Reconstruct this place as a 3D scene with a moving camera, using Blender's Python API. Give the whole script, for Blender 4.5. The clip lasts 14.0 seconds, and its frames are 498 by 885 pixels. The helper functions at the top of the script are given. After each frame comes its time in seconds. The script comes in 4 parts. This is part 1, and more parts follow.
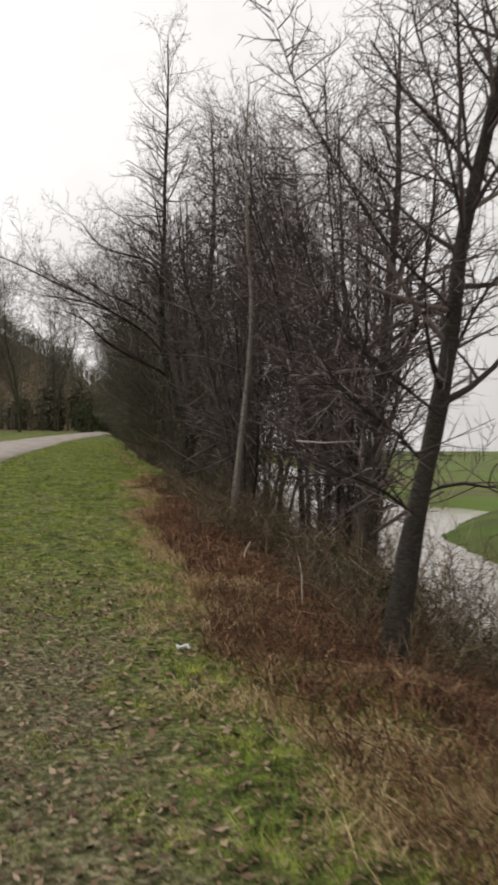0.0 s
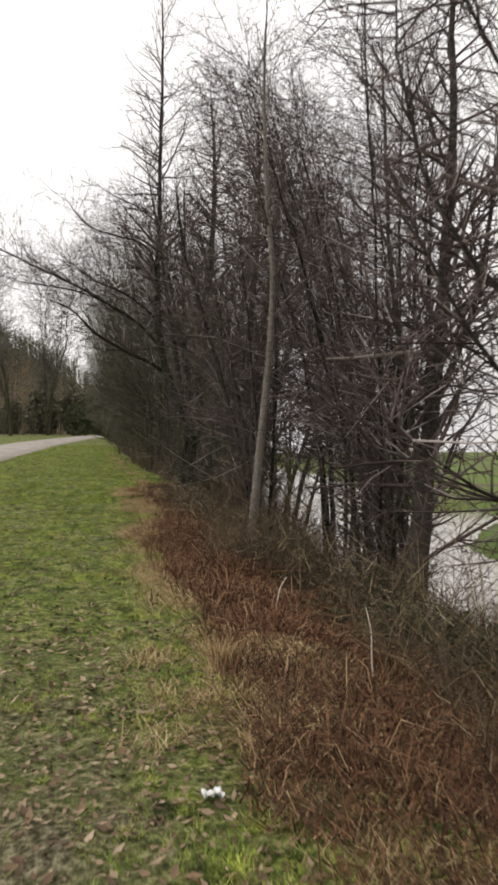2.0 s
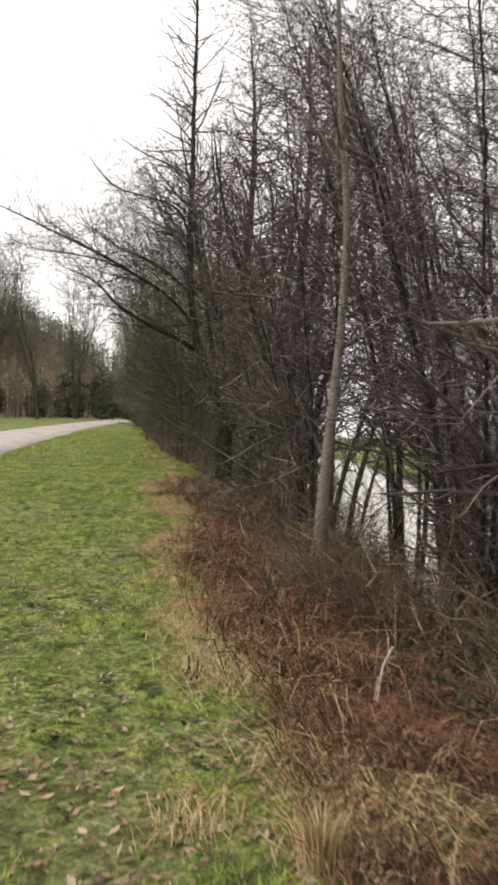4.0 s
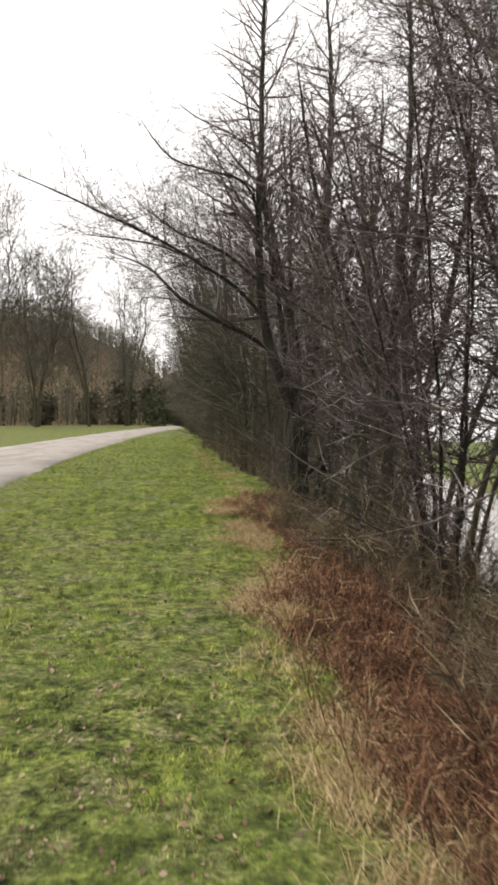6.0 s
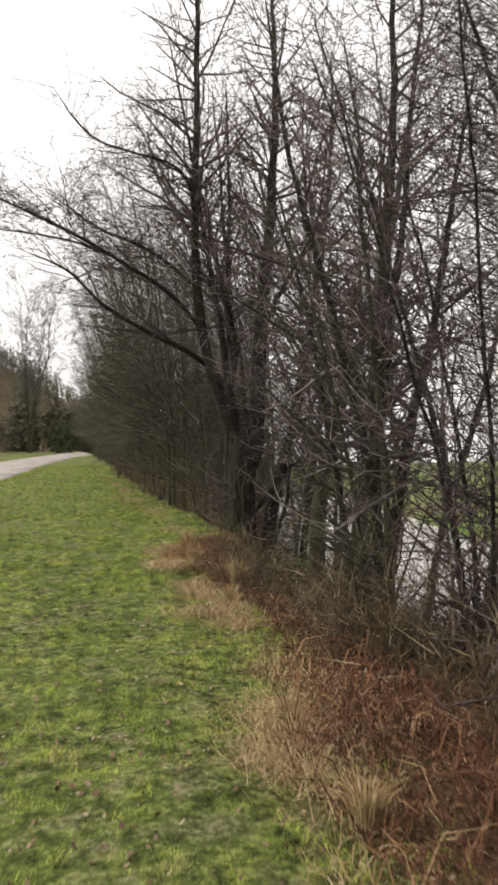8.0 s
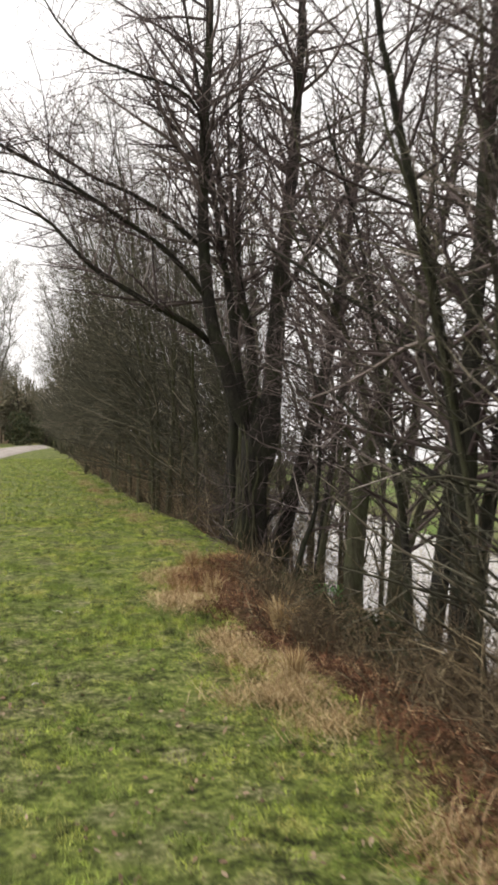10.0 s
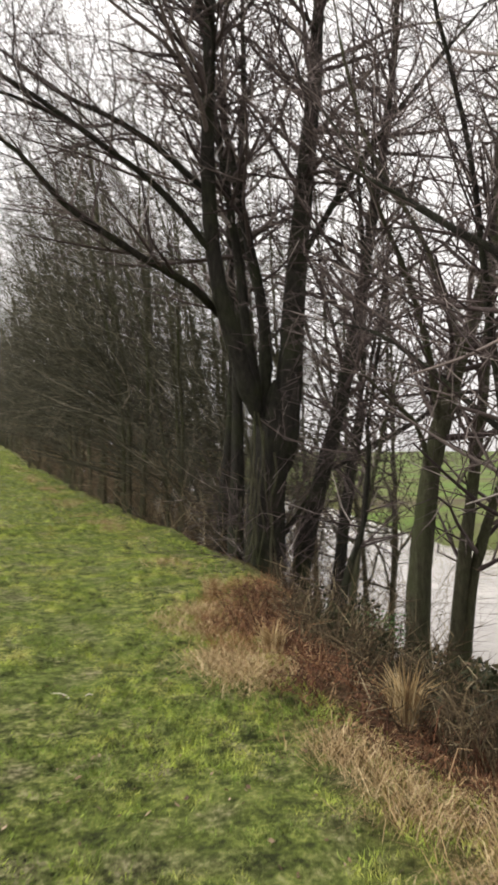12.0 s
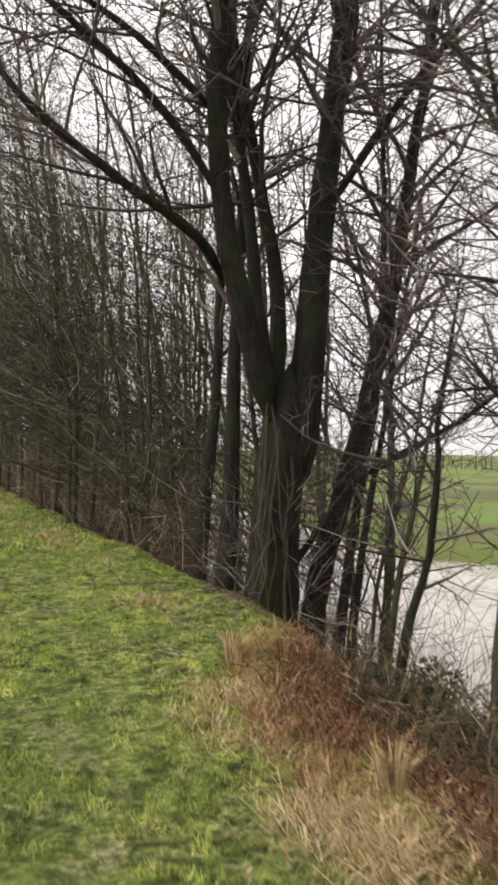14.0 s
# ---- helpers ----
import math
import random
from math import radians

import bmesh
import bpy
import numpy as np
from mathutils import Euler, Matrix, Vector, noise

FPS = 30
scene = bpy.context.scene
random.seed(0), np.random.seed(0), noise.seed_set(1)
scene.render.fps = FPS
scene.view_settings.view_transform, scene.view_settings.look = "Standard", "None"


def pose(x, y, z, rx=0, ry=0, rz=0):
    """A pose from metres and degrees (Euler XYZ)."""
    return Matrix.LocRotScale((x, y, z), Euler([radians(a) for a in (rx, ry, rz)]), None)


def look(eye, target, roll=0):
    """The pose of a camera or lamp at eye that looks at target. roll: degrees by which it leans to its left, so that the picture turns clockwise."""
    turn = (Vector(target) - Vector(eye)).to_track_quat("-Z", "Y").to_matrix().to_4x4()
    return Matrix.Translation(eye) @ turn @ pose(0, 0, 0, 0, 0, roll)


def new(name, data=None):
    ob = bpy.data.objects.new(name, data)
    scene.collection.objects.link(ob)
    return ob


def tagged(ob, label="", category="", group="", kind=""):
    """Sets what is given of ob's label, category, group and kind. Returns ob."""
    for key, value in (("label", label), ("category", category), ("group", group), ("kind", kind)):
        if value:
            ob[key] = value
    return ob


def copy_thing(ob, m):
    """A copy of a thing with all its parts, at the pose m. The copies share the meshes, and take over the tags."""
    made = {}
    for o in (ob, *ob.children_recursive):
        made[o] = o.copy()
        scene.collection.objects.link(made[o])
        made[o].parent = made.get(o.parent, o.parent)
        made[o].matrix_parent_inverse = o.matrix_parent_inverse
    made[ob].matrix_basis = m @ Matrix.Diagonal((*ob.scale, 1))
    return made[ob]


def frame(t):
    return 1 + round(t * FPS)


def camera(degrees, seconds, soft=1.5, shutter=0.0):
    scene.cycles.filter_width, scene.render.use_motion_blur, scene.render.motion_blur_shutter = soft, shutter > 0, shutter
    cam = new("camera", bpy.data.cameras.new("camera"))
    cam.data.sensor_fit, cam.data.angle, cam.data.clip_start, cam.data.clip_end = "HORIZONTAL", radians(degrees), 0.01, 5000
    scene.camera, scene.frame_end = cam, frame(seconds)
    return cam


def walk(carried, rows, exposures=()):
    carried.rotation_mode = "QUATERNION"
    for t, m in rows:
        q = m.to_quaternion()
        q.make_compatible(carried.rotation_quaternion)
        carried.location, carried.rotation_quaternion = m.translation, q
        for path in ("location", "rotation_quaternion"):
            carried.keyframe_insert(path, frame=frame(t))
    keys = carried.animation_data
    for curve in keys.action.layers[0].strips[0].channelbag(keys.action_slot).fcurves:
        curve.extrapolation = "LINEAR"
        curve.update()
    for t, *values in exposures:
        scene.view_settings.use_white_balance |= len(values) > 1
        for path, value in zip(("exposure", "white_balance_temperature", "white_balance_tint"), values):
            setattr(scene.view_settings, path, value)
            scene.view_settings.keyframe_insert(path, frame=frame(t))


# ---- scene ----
cam = camera(33.0, 14.0, soft=3.1, shutter=0.5)
PATH = [
    (0, pose(-0.005, -0.000, 1.533, 90.53, -0.13, -11.86)),
    (0.5, pose(-0.007, 0.575, 1.552, 90.79, 1.24, -10.83)),
    (1, pose(0.050, 1.135, 1.553, 91.49, 1.58, -12.32)),
    (1.5, pose(0.117, 1.740, 1.537, 91.33, 0.59, -10.83)),
    (2, pose(0.165, 2.318, 1.552, 90.70, 0.31, -12.26)),
    (4.5, pose(0.337, 5.172, 1.678, 89.60, -0.38, -8.78)),
    (5, pose(0.290, 5.799, 1.695, 89.68, 0.21, -6.63)),
    (5.5, pose(0.262, 6.423, 1.710, 89.62, 0.61, -7.36)),
    (6, pose(0.188, 7.006, 1.731, 90.02, 0.34, -7.00)),
    (6.5, pose(0.147, 7.624, 1.754, 89.79, 0.71, -11.24)),
    (7, pose(0.071, 8.251, 1.799, 91.02, 1.55, -7.67)),
    (7.5, pose(0.007, 8.856, 1.844, 91.52, 2.14, -11.07)),
    (10, pose(-0.174, 12.073, 1.939, 91.36, -0.13, -16.19)),
    (10.5, pose(-0.241, 12.721, 1.980, 91.48, 0.52, -15.35)),
    (11, pose(-0.312, 13.356, 2.018, 91.36, 0.66, -15.71)),
    (11.5, pose(-0.393, 13.958, 2.032, 91.39, 1.08, -16.70)),
    (12, pose(-0.413, 14.561, 2.032, 90.61, 0.20, -20.77)),
    (12.5, pose(-0.436, 15.170, 2.028, 89.81, -0.94, -25.30)),
    (13, pose(-0.396, 15.757, 2.018, 88.65, -0.49, -29.24)),
    (13.5, pose(-0.393, 16.334, 2.017, 90.28, 0.41, -26.68)),
    (14, pose(-0.389, 16.923, 2.075, 90.49, -1.35, -26.66)),
]
walk(cam, PATH, exposures=[(0, 0.02, 6800, 7), (2.0, 0.32, 6800, 7), (4.3, 0.82, 6800, 7), (5.5, 0.82, 6800, 7), (7.5, 0.66, 6800, 7), (10, 0.78, 6800, 7), (12, 0.8, 6800, 7), (13.5, 0.92, 6800, 7)])

# ---- light: an overcast winter sky ----
SUN_UP, SUN_TURN = radians(38), radians(-80)
world = bpy.data.worlds.new("overcast")
scene.world = world
world.use_nodes = True
wn, wl = world.node_tree.nodes, world.node_tree.links
wn.clear()
sky = wn.new("ShaderNodeTexSky")
sky.sky_type, sky.sun_disc, sky.sun_elevation, sky.sun_rotation = "NISHITA", False, SUN_UP, SUN_TURN
sky.dust_density, sky.air_density, sky.ozone_density = 4.0, 1.0, 1.0
grey = wn.new("ShaderNodeHueSaturation")
grey.inputs["Saturation"].default_value = 0.06
wcoord, wnoise, wramp = wn.new("ShaderNodeTexCoord"), wn.new("ShaderNodeTexNoise"), wn.new("ShaderNodeMapRange")
wnoise.inputs["Scale"].default_value, wnoise.inputs["Detail"].default_value = 2.2, 5.0
wramp.inputs["From Min"].default_value, wramp.inputs["From Max"].default_value = 0.3, 0.7
wramp.inputs["To Min"].default_value, wramp.inputs["To Max"].default_value = 0.8, 1.15
cloud = wn.new("ShaderNodeMix")
cloud.data_type, cloud.blend_type = "RGBA", "MULTIPLY"
cloud.inputs[0].default_value = 1.0
veil = wn.new("ShaderNodeMix")
veil.data_type, veil.blend_type = "RGBA", "MIX"
veil.inputs[0].default_value = 0.8
veil.inputs[7].default_value = (10.5, 10.2, 10.6, 1)
wback, wout = wn.new("ShaderNodeBackground"), wn.new("ShaderNodeOutputWorld")
wback.inputs["Strength"].default_value = 0.11
wl.new(sky.outputs[0], grey.inputs["Color"])
wl.new(grey.outputs[0], veil.inputs[6])
wl.new(wcoord.outputs["Generated"], wnoise.inputs["Vector"])
wl.new(wnoise.outputs["Fac"], wramp.inputs["Value"])
glow = wn.new("ShaderNodeVectorMath")
glow.operation = "DOT_PRODUCT"
glow.inputs[1].default_value = (-0.9, 0.1, 0.4)
thin = wn.new("ShaderNodeMapRange")
for key, value in (("From Min", -0.6), ("From Max", 0.6), ("To Min", 0.54), ("To Max", 1.3)):
    thin.inputs[key].default_value = value
lit = wn.new("ShaderNodeMix")
lit.data_type, lit.blend_type = "RGBA", "MULTIPLY"
lit.inputs[0].default_value = 1.0
wl.new(wcoord.outputs["Generated"], glow.inputs[0])
wl.new(glow.outputs["Value"], thin.inputs["Value"])
wl.new(veil.outputs[2], lit.inputs[6])
wl.new(thin.outputs[0], lit.inputs[7])
wl.new(lit.outputs[2], cloud.inputs[6])
wl.new(wramp.outputs[0], cloud.inputs[7])
wl.new(cloud.outputs[2], wback.inputs["Color"])
wl.new(wback.outputs[0], wout.inputs["Surface"])
lamp = bpy.data.lights.new("sun", "SUN")
lamp.energy, lamp.angle, lamp.color = 0.7, radians(25), (1.0, 0.97, 0.93)
sun = new("sun", lamp)
sun.matrix_world = look((40 * math.sin(SUN_TURN), 40 * math.cos(SUN_TURN), 31), (0, 0, 0))

# ---- materials ----


class Nodes:
    """A small builder of one node material."""

    def __init__(self, name, rough=0.9, spec=0.2):
        self.mat = bpy.data.materials.new(name)
        self.mat.use_nodes = True
        self.tree = self.mat.node_tree
        self.bsdf = self.tree.nodes["Principled BSDF"]
        self.bsdf.inputs["Roughness"].default_value = rough
        self.bsdf.inputs["Specular IOR Level"].default_value = spec
        self.geo = self.add("ShaderNodeNewGeometry")

    def add(self, kind, **values):
        node = self.tree.nodes.new(kind)
        for key, value in values.items():
            node.inputs[key.replace("_", " ")].default_value = value
        return node

    def link(self, a, b):
        self.tree.links.new(a, b)

    def noise(self, scale, detail=4.0, stretch=None, rough=0.6):
        node = self.add("ShaderNodeTexNoise", Scale=scale, Detail=detail, Roughness=rough)
        if stretch:
            m = self.add("ShaderNodeMapping")
            m.inputs["Scale"].default_value = stretch
            self.link(self.geo.outputs["Position"], m.inputs["Vector"])
            self.link(m.outputs[0], node.inputs["Vector"])
        else:
            self.link(self.geo.outputs["Position"], node.inputs["Vector"])
        return node.outputs["Fac"]

    def ramp(self, value, stops):
        node = self.add("ShaderNodeValToRGB")
        band = node.color_ramp
        while len(band.elements) < len(stops):
            band.elements.new(0.5)
        for e, (at, c) in zip(band.elements, stops):
            e.position, e.color = at, (*c, 1)
        self.link(value, node.inputs[0])
        return node.outputs[0]

    def span(self, value, a, b, lo=0.0, hi=1.0):
        node = self.add("ShaderNodeMapRange")
        for key, v in (("From Min", a), ("From Max", b), ("To Min", lo), ("To Max", hi)):
            node.inputs[key].default_value = v
        self.link(value, node.inputs["Value"])
        return node.outputs[0]

    def mix(self, fac, a, b, kind="MIX"):
        node = self.add("ShaderNodeMix")
        node.data_type, node.blend_type = "RGBA", kind
        for value, slot in ((fac, 0), (a, 6), (b, 7)):
            if isinstance(value, (int, float)):
                node.inputs[slot].default_value = value
            elif isinstance(value, tuple):
                node.inputs[slot].default_value = (*value, 1)
            else:
                self.link(value, node.inputs[slot])
        return node.outputs[2]

    def colour(self, socket):
        self.link(socket, self.bsdf.inputs["Base Color"])
        return self

    def bump(self, height, strength=0.5, distance=0.02):
        node = self.add("ShaderNodeBump", Strength=strength, Distance=distance)
        self.link(height, node.inputs["Height"])
        self.link(node.outputs[0], self.bsdf.inputs["Normal"])
        return self


def bark(name, dark, light, moss=0.3, lines=False):
    n = Nodes(name, 0.92, 0.15)
    fine = n.noise(30, 6, (1, 1, 0.25) if not lines else (0.8, 0.8, 1.5), 0.75)
    wide = n.noise(2.3, 4)
    c = n.ramp(fine, [(0.3, dark), (0.7, light)])
    c = n.mix(n.span(wide, 0.45, 0.7, 0, moss), c, (0.05, 0.06, 0.024))
    n.colour(c).bump(fine, 1.0, 0.05)
    return n.mat


def strands(name, stops, rough=0.8, patch=None):
    """Blades, twigs, leaves: one colour a piece, drawn at random, and wide patches."""
    n = Nodes(name, rough, 0.2)
    c = n.ramp(n.geo.outputs["Random Per Island"], stops)
    w = n.noise(1.1, 3)
    c = n.mix(n.span(w, 0.42, 0.62, 0, 0.75 if patch else 0.0), c, patch or (0, 0, 0))
    if patch:
        clump = n.ramp(n.noise(9, 4, None, 0.7), [(0.39, (0.25, 0.25, 0.25)), (0.5, (0.92, 0.92, 0.92)), (0.59, (1.6, 1.55, 1.4))])
        c = n.mix(1.0, c, clump, "MULTIPLY")
    n.colour(c)
    return n.mat


def grass_material():
    """Short winter turf: every blade its own green, in patches of lime, dark green and straw, with clump shading
    painted in.
    """
    n = Nodes("grass_blade", 0.65, 0.25)
    own = n.ramp(n.geo.outputs["Random Per Island"], [(0.0, (0.07, 0.10, 0.016)), (0.5, (0.15, 0.19, 0.034)), (0.85, (0.20, 0.235, 0.05)), (1.0, (0.31, 0.28, 0.11))])
    patch = n.ramp(n.noise(2.3, 5, None, 0.65), [(0.34, (0.06, 0.10, 0.02)), (0.44, (0.13, 0.20, 0.034)), (0.54, (0.28, 0.34, 0.06)), (0.64, (0.40, 0.36, 0.13)), (0.72, (0.22, 0.185, 0.08))])
    c = n.mix(0.6, own, patch)
    # painted shading: noise darkens blades in the gaps, brightens them on tussocks
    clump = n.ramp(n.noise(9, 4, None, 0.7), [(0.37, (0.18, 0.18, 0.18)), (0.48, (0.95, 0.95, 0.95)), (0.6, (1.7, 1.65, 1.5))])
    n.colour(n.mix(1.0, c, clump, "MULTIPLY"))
    return n.mat


BARK = bark("dark_bark", (0.008, 0.0072, 0.006), (0.036, 0.032, 0.026), 0.4)
MOSSY = bark("mossy_bark", (0.024, 0.023, 0.014), (0.10, 0.094, 0.058), 0.7)
PALE = bark("pale_bark", (0.10, 0.086, 0.074), (0.30, 0.262, 0.23), 0.12, True)
BIRCH = bark("birch_bark", (0.018, 0.015, 0.013), (0.095, 0.082, 0.071), 0.2, True)
TWIG = strands("twig_bark", [(0.0, (0.034, 0.024, 0.023)), (0.6, (0.078, 0.058, 0.055)), (0.9, (0.15, 0.12, 0.11)), (1.0, (0.30, 0.26, 0.24))])
ROW_TWIG = strands("row_twigs", [(0.0, (0.030, 0.029, 0.019)), (0.6, (0.068, 0.064, 0.043)), (0.92, (0.13, 0.118, 0.085)), (1.0, (0.24, 0.21, 0.16))])
FAR_CROWN = strands("far_crown", [(0.0, (0.075, 0.07, 0.055)), (0.6, (0.13, 0.12, 0.10)), (1.0, (0.22, 0.20, 0.17))])
EVERGREEN = strands("evergreen_leaf", [(0.0, (0.03, 0.04, 0.018)), (0.6, (0.06, 0.07, 0.032)), (1.0, (0.11, 0.105, 0.055))], 0.7)
FAR_TWIG = strands("far_twigs", [(0.0, (0.05, 0.05, 0.031)), (0.6, (0.10, 0.092, 0.058)), (1.0, (0.16, 0.14, 0.092))])
BRACKEN = strands("dead_bracken", [(0.0, (0.030, 0.014, 0.008)), (0.5, (0.105, 0.046, 0.024)), (0.85, (0.20, 0.10, 0.052)), (1.0, (0.40, 0.28, 0.16))], 0.85)
FERN = strands("collapsed_fern", [(0.0, (0.09, 0.042, 0.018)), (0.5, (0.24, 0.125, 0.055)), (0.85, (0.38, 0.24, 0.115)), (1.0, (0.55, 0.42, 0.25))], 0.8)
STRAW = strands("dry_grass", [(0.0, (0.16, 0.095, 0.045)), (0.5, (0.35, 0.245, 0.115)), (1.0, (0.58, 0.46, 0.27))], 0.75)
LITTER = strands("bank_litter", [(0.0, (0.03, 0.022, 0.012)), (0.5, (0.095, 0.068, 0.034)), (0.85, (0.19, 0.14, 0.07)), (1.0, (0.40, 0.32, 0.17))], 0.85)
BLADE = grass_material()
BRAMBLE = strands("bramble_leaf", [(0.0, (0.022, 0.026, 0.012)), (0.5, (0.045, 0.05, 0.022)), (0.8, (0.085, 0.07, 0.035)), (1.0, (0.15, 0.10, 0.06))], 0.7)
LEAF = strands("fallen_leaf", [(0.0, (0.07, 0.045, 0.028)), (0.6, (0.17, 0.11, 0.065)), (1.0, (0.33, 0.25, 0.17))], 0.7)
SCRUB = strands("scrub_twig", [(0.0, (0.04, 0.028, 0.016)), (0.6, (0.085, 0.06, 0.034)), (0.9, (0.15, 0.115, 0.065)), (1.0, (0.30, 0.25, 0.16))])
IVY = strands("ivy_leaf", [(0.0, (0.03, 0.075, 0.018)), (1.0, (0.09, 0.19, 0.045))], 0.45)


def ground_material():
    n = Nodes("winter_ground", 0.95, 0.12)
    fine, mid, wide = n.noise(26, 6, None, 0.75), n.noise(4.5, 6, None, 0.7), n.noise(0.8, 4)
    # the sod's dark stops paint in the shade of gaps between tussocks
    sod = n.ramp(n.mix(0.5, fine, n.noise(9, 4, None, 0.7)), [(0.4, (0.018, 0.021, 0.008)), (0.5, (0.10, 0.125, 0.028)), (0.6, (0.28, 0.31, 0.08))])
    mud = n.ramp(fine, [(0.38, (0.022, 0.018, 0.011)), (0.5, (0.125, 0.105, 0.065)), (0.62, (0.36, 0.31, 0.22))])
    c = n.mix(n.span(mid, 0.48, 0.64, 0, 0.75), sod, mud)
    worn_at = n.add("ShaderNodeAttribute")
    worn_at.attribute_name = "worn"
    c = n.mix(worn_at.outputs["Fac"], c, mud)
    litter = n.ramp(fine, [(0.34, (0.018, 0.01, 0.007)), (0.5, (0.075, 0.04, 0.023)), (0.64, (0.18, 0.11, 0.065))])
    at = n.add("ShaderNodeAttribute")
    at.attribute_name = "bank"
    c = n.mix(at.outputs["Fac"], c, litter)
    meadow = n.add("ShaderNodeAttribute")
    meadow.attribute_name = "meadow"
    green = n.ramp(n.noise(0.06, 5), [(0.38, (0.085, 0.085, 0.043)), (0.48, (0.11, 0.17, 0.04)), (0.56, (0.12, 0.13, 0.05)), (0.64, (0.09, 0.068, 0.048))])
    c = n.mix(meadow.outputs["Fac"], c, green)
    c = n.mix(n.span(wide, 0.45, 0.65, 0.0, 0.3), c, (0.14, 0.18, 0.045))
    n.colour(c).bump(n.mix(0.5, fine, mid), 1.0, 0.06)
    return n.mat


def path_material():
    n = Nodes("gravel_path", 0.9, 0.2)
    fine, wide = n.noise(70, 6), n.noise(1.3, 4, (1, 0.35, 1))
    c = n.ramp(fine, [(0.3, (0.20, 0.175, 0.155)), (0.7, (0.42, 0.38, 0.345))])
    c = n.mix(n.span(wide, 0.45, 0.65, 0, 0.6), c, (0.17, 0.14, 0.115))
    n.colour(c).bump(fine, 0.5, 0.01)
    return n.mat


def water_material():
    n = Nodes("river_water", 0.1, 0.5)
    n.colour(n.ramp(n.noise(0.7, 4, (1, 0.4, 1)), [(0.35, (0.34, 0.30, 0.26)), (0.65, (0.46, 0.42, 0.37))]))
    n.bsdf.inputs["IOR"].default_value = 1.33
    n.bump(n.noise(2.6, 5, (1, 0.6, 1)), 0.6, 0.06)
    return n.mat


def plain(name, colour, rough=0.7):
    n = Nodes(name, rough, 0.3)
    n.colour(n.ramp(n.noise(40, 4), [(0.3, tuple(0.75 * v for v in colour)), (0.7, colour)]))
    return n.mat


GROUND, GRAVEL, WATER = ground_material(), path_material(), water_material()

# ---- the lie of the land ----
RISE = 0.035          # the walk climbs gently
WATER_Z = -1.0


def ramp01(v, a, b):
    u = np.clip((v - a) / (b - a), 0, 1)
    return u * u * (3 - 2 * u)


def grass_edge(y):
    return np.interp(y, [-30, 2.9, 3.8, 4.6, 6, 9, 12, 13.2, 14.6, 17.4, 18.8, 20.4, 21.4, 22.1, 25, 29, 34, 45, 53, 60, 85, 200], [1.1, 1.12, 1.0, 0.82, 0.82, 0.97, 0.93, 0.98, 1.3, 1.25, 1.08, 1.22, 1.55, 2.05, 2.15, 2.0, 2.1, 2.25, 2.6, 2.9, 3.4, 3.5])


def near_shore(y):
    return np.interp(y, [-40, 10, 19, 25, 29, 90, 300], [4.1, 4.8, 5.3, 5.8, 6.5, 12, 30])


def far_shore(y):
    return np.interp(y, [-40, 10, 18, 23, 28, 32, 34.5, 37, 45, 90, 300], [6.0, 7.7, 9.0, 10.2, 13.4, 16.6, 16.4, 14.4, 16.6, 27, 60])


def path_right(y):
    return np.interp(y, [-30, 0, 23, 31, 46, 65, 83, 100, 130], [-4.2, -3.5, -2.8, -2.5, -1.5, 0.1, 2.2, 5.5, 12])


def path_left(y):
    return np.interp(y, [-30, 0, 23, 43, 55, 74, 98, 115, 140], [-8.5, -7.6, -7.0, -6.2, -5.0, -2.7, 1.0, 5.0, 12])


def land(x, y):
    x, y = np.asarray(x, float), np.asarray(y, float)
    top = RISE * np.clip(y, -40, 118) + 0.012 * np.clip(y - 118, 0, 200)
    edge, shore, far = grass_edge(y) + 0.7, near_shore(y), far_shore(y)
    u = np.clip((x - edge) / (shore - edge), 0, 1)
    steep = 0.75 + 0.6 * ramp01(y, 12, 19)
    z = top + (WATER_Z - 0.05 - top) * (steep * u + (1 - steep) * u * u)
    bed = np.minimum(x - shore, far - x)
    z = np.where(bed > 0, WATER_Z - 0.05 - 0.5 * np.clip(bed, 0, 1), z)
    over = np.clip(x - far, 0, None)
    z = np.where(over > 0, WATER_Z - 0.05 + 0.45 * ramp01(over, 0, 2.0) + 0.0012 * np.clip(over, 0, 300), z)
    hill = 36 * ramp01(y + 0.55 * np.abs(x + 70), 150, 300) * ramp01(-x + 0.16 * (y - 150), -25, 60)
    return z + np.where(x < far, hill, 0)


def bumps(x, y, seed=0):
    x, y = np.asarray(x, float), np.asarray(y, float)
    return (0.02 * np.sin(3.1 * x + 1.7 * y + seed) * np.sin(2.3 * y - 1.1 * x) + 0.012 * np.sin(9.7 * x - 4.0 * y) * np.sin(7.9 * y + 3 * x)
            + 0.008 * np.sin(23 * x + 11 * y) * np.sin(19 * y - 7 * x)
            + 0.10 * np.clip(x - grass_edge(y) - 0.2, 0, 1) * np.sin(2.6 * x + 0.7 * np.sin(2 * y)) * np.sin(2.1 * y + x) * (x < near_shore(y) - 0.5))


def vnoise(x, y, scale, seed):
    """Smooth random values between 0 and 1 over the plan."""
    table = np.random.default_rng(seed).random((64, 64))
    u, v = np.asarray(x) * scale + 1000.3, np.asarray(y) * scale + 1000.7
    i, j = np.floor(u).astype(int), np.floor(v).astype(int)
    a, b = u - i, v - j
    a, b = a * a * (3 - 2 * a), b * b * (3 - 2 * b)
    i0, i1, j0, j1 = i % 64, (i + 1) % 64, j % 64, (j + 1) % 64
    return (table[i0, j0] * (1 - a) + table[i1, j0] * a) * (1 - b) + (table[i0, j1] * (1 - a) + table[i1, j1] * a) * b


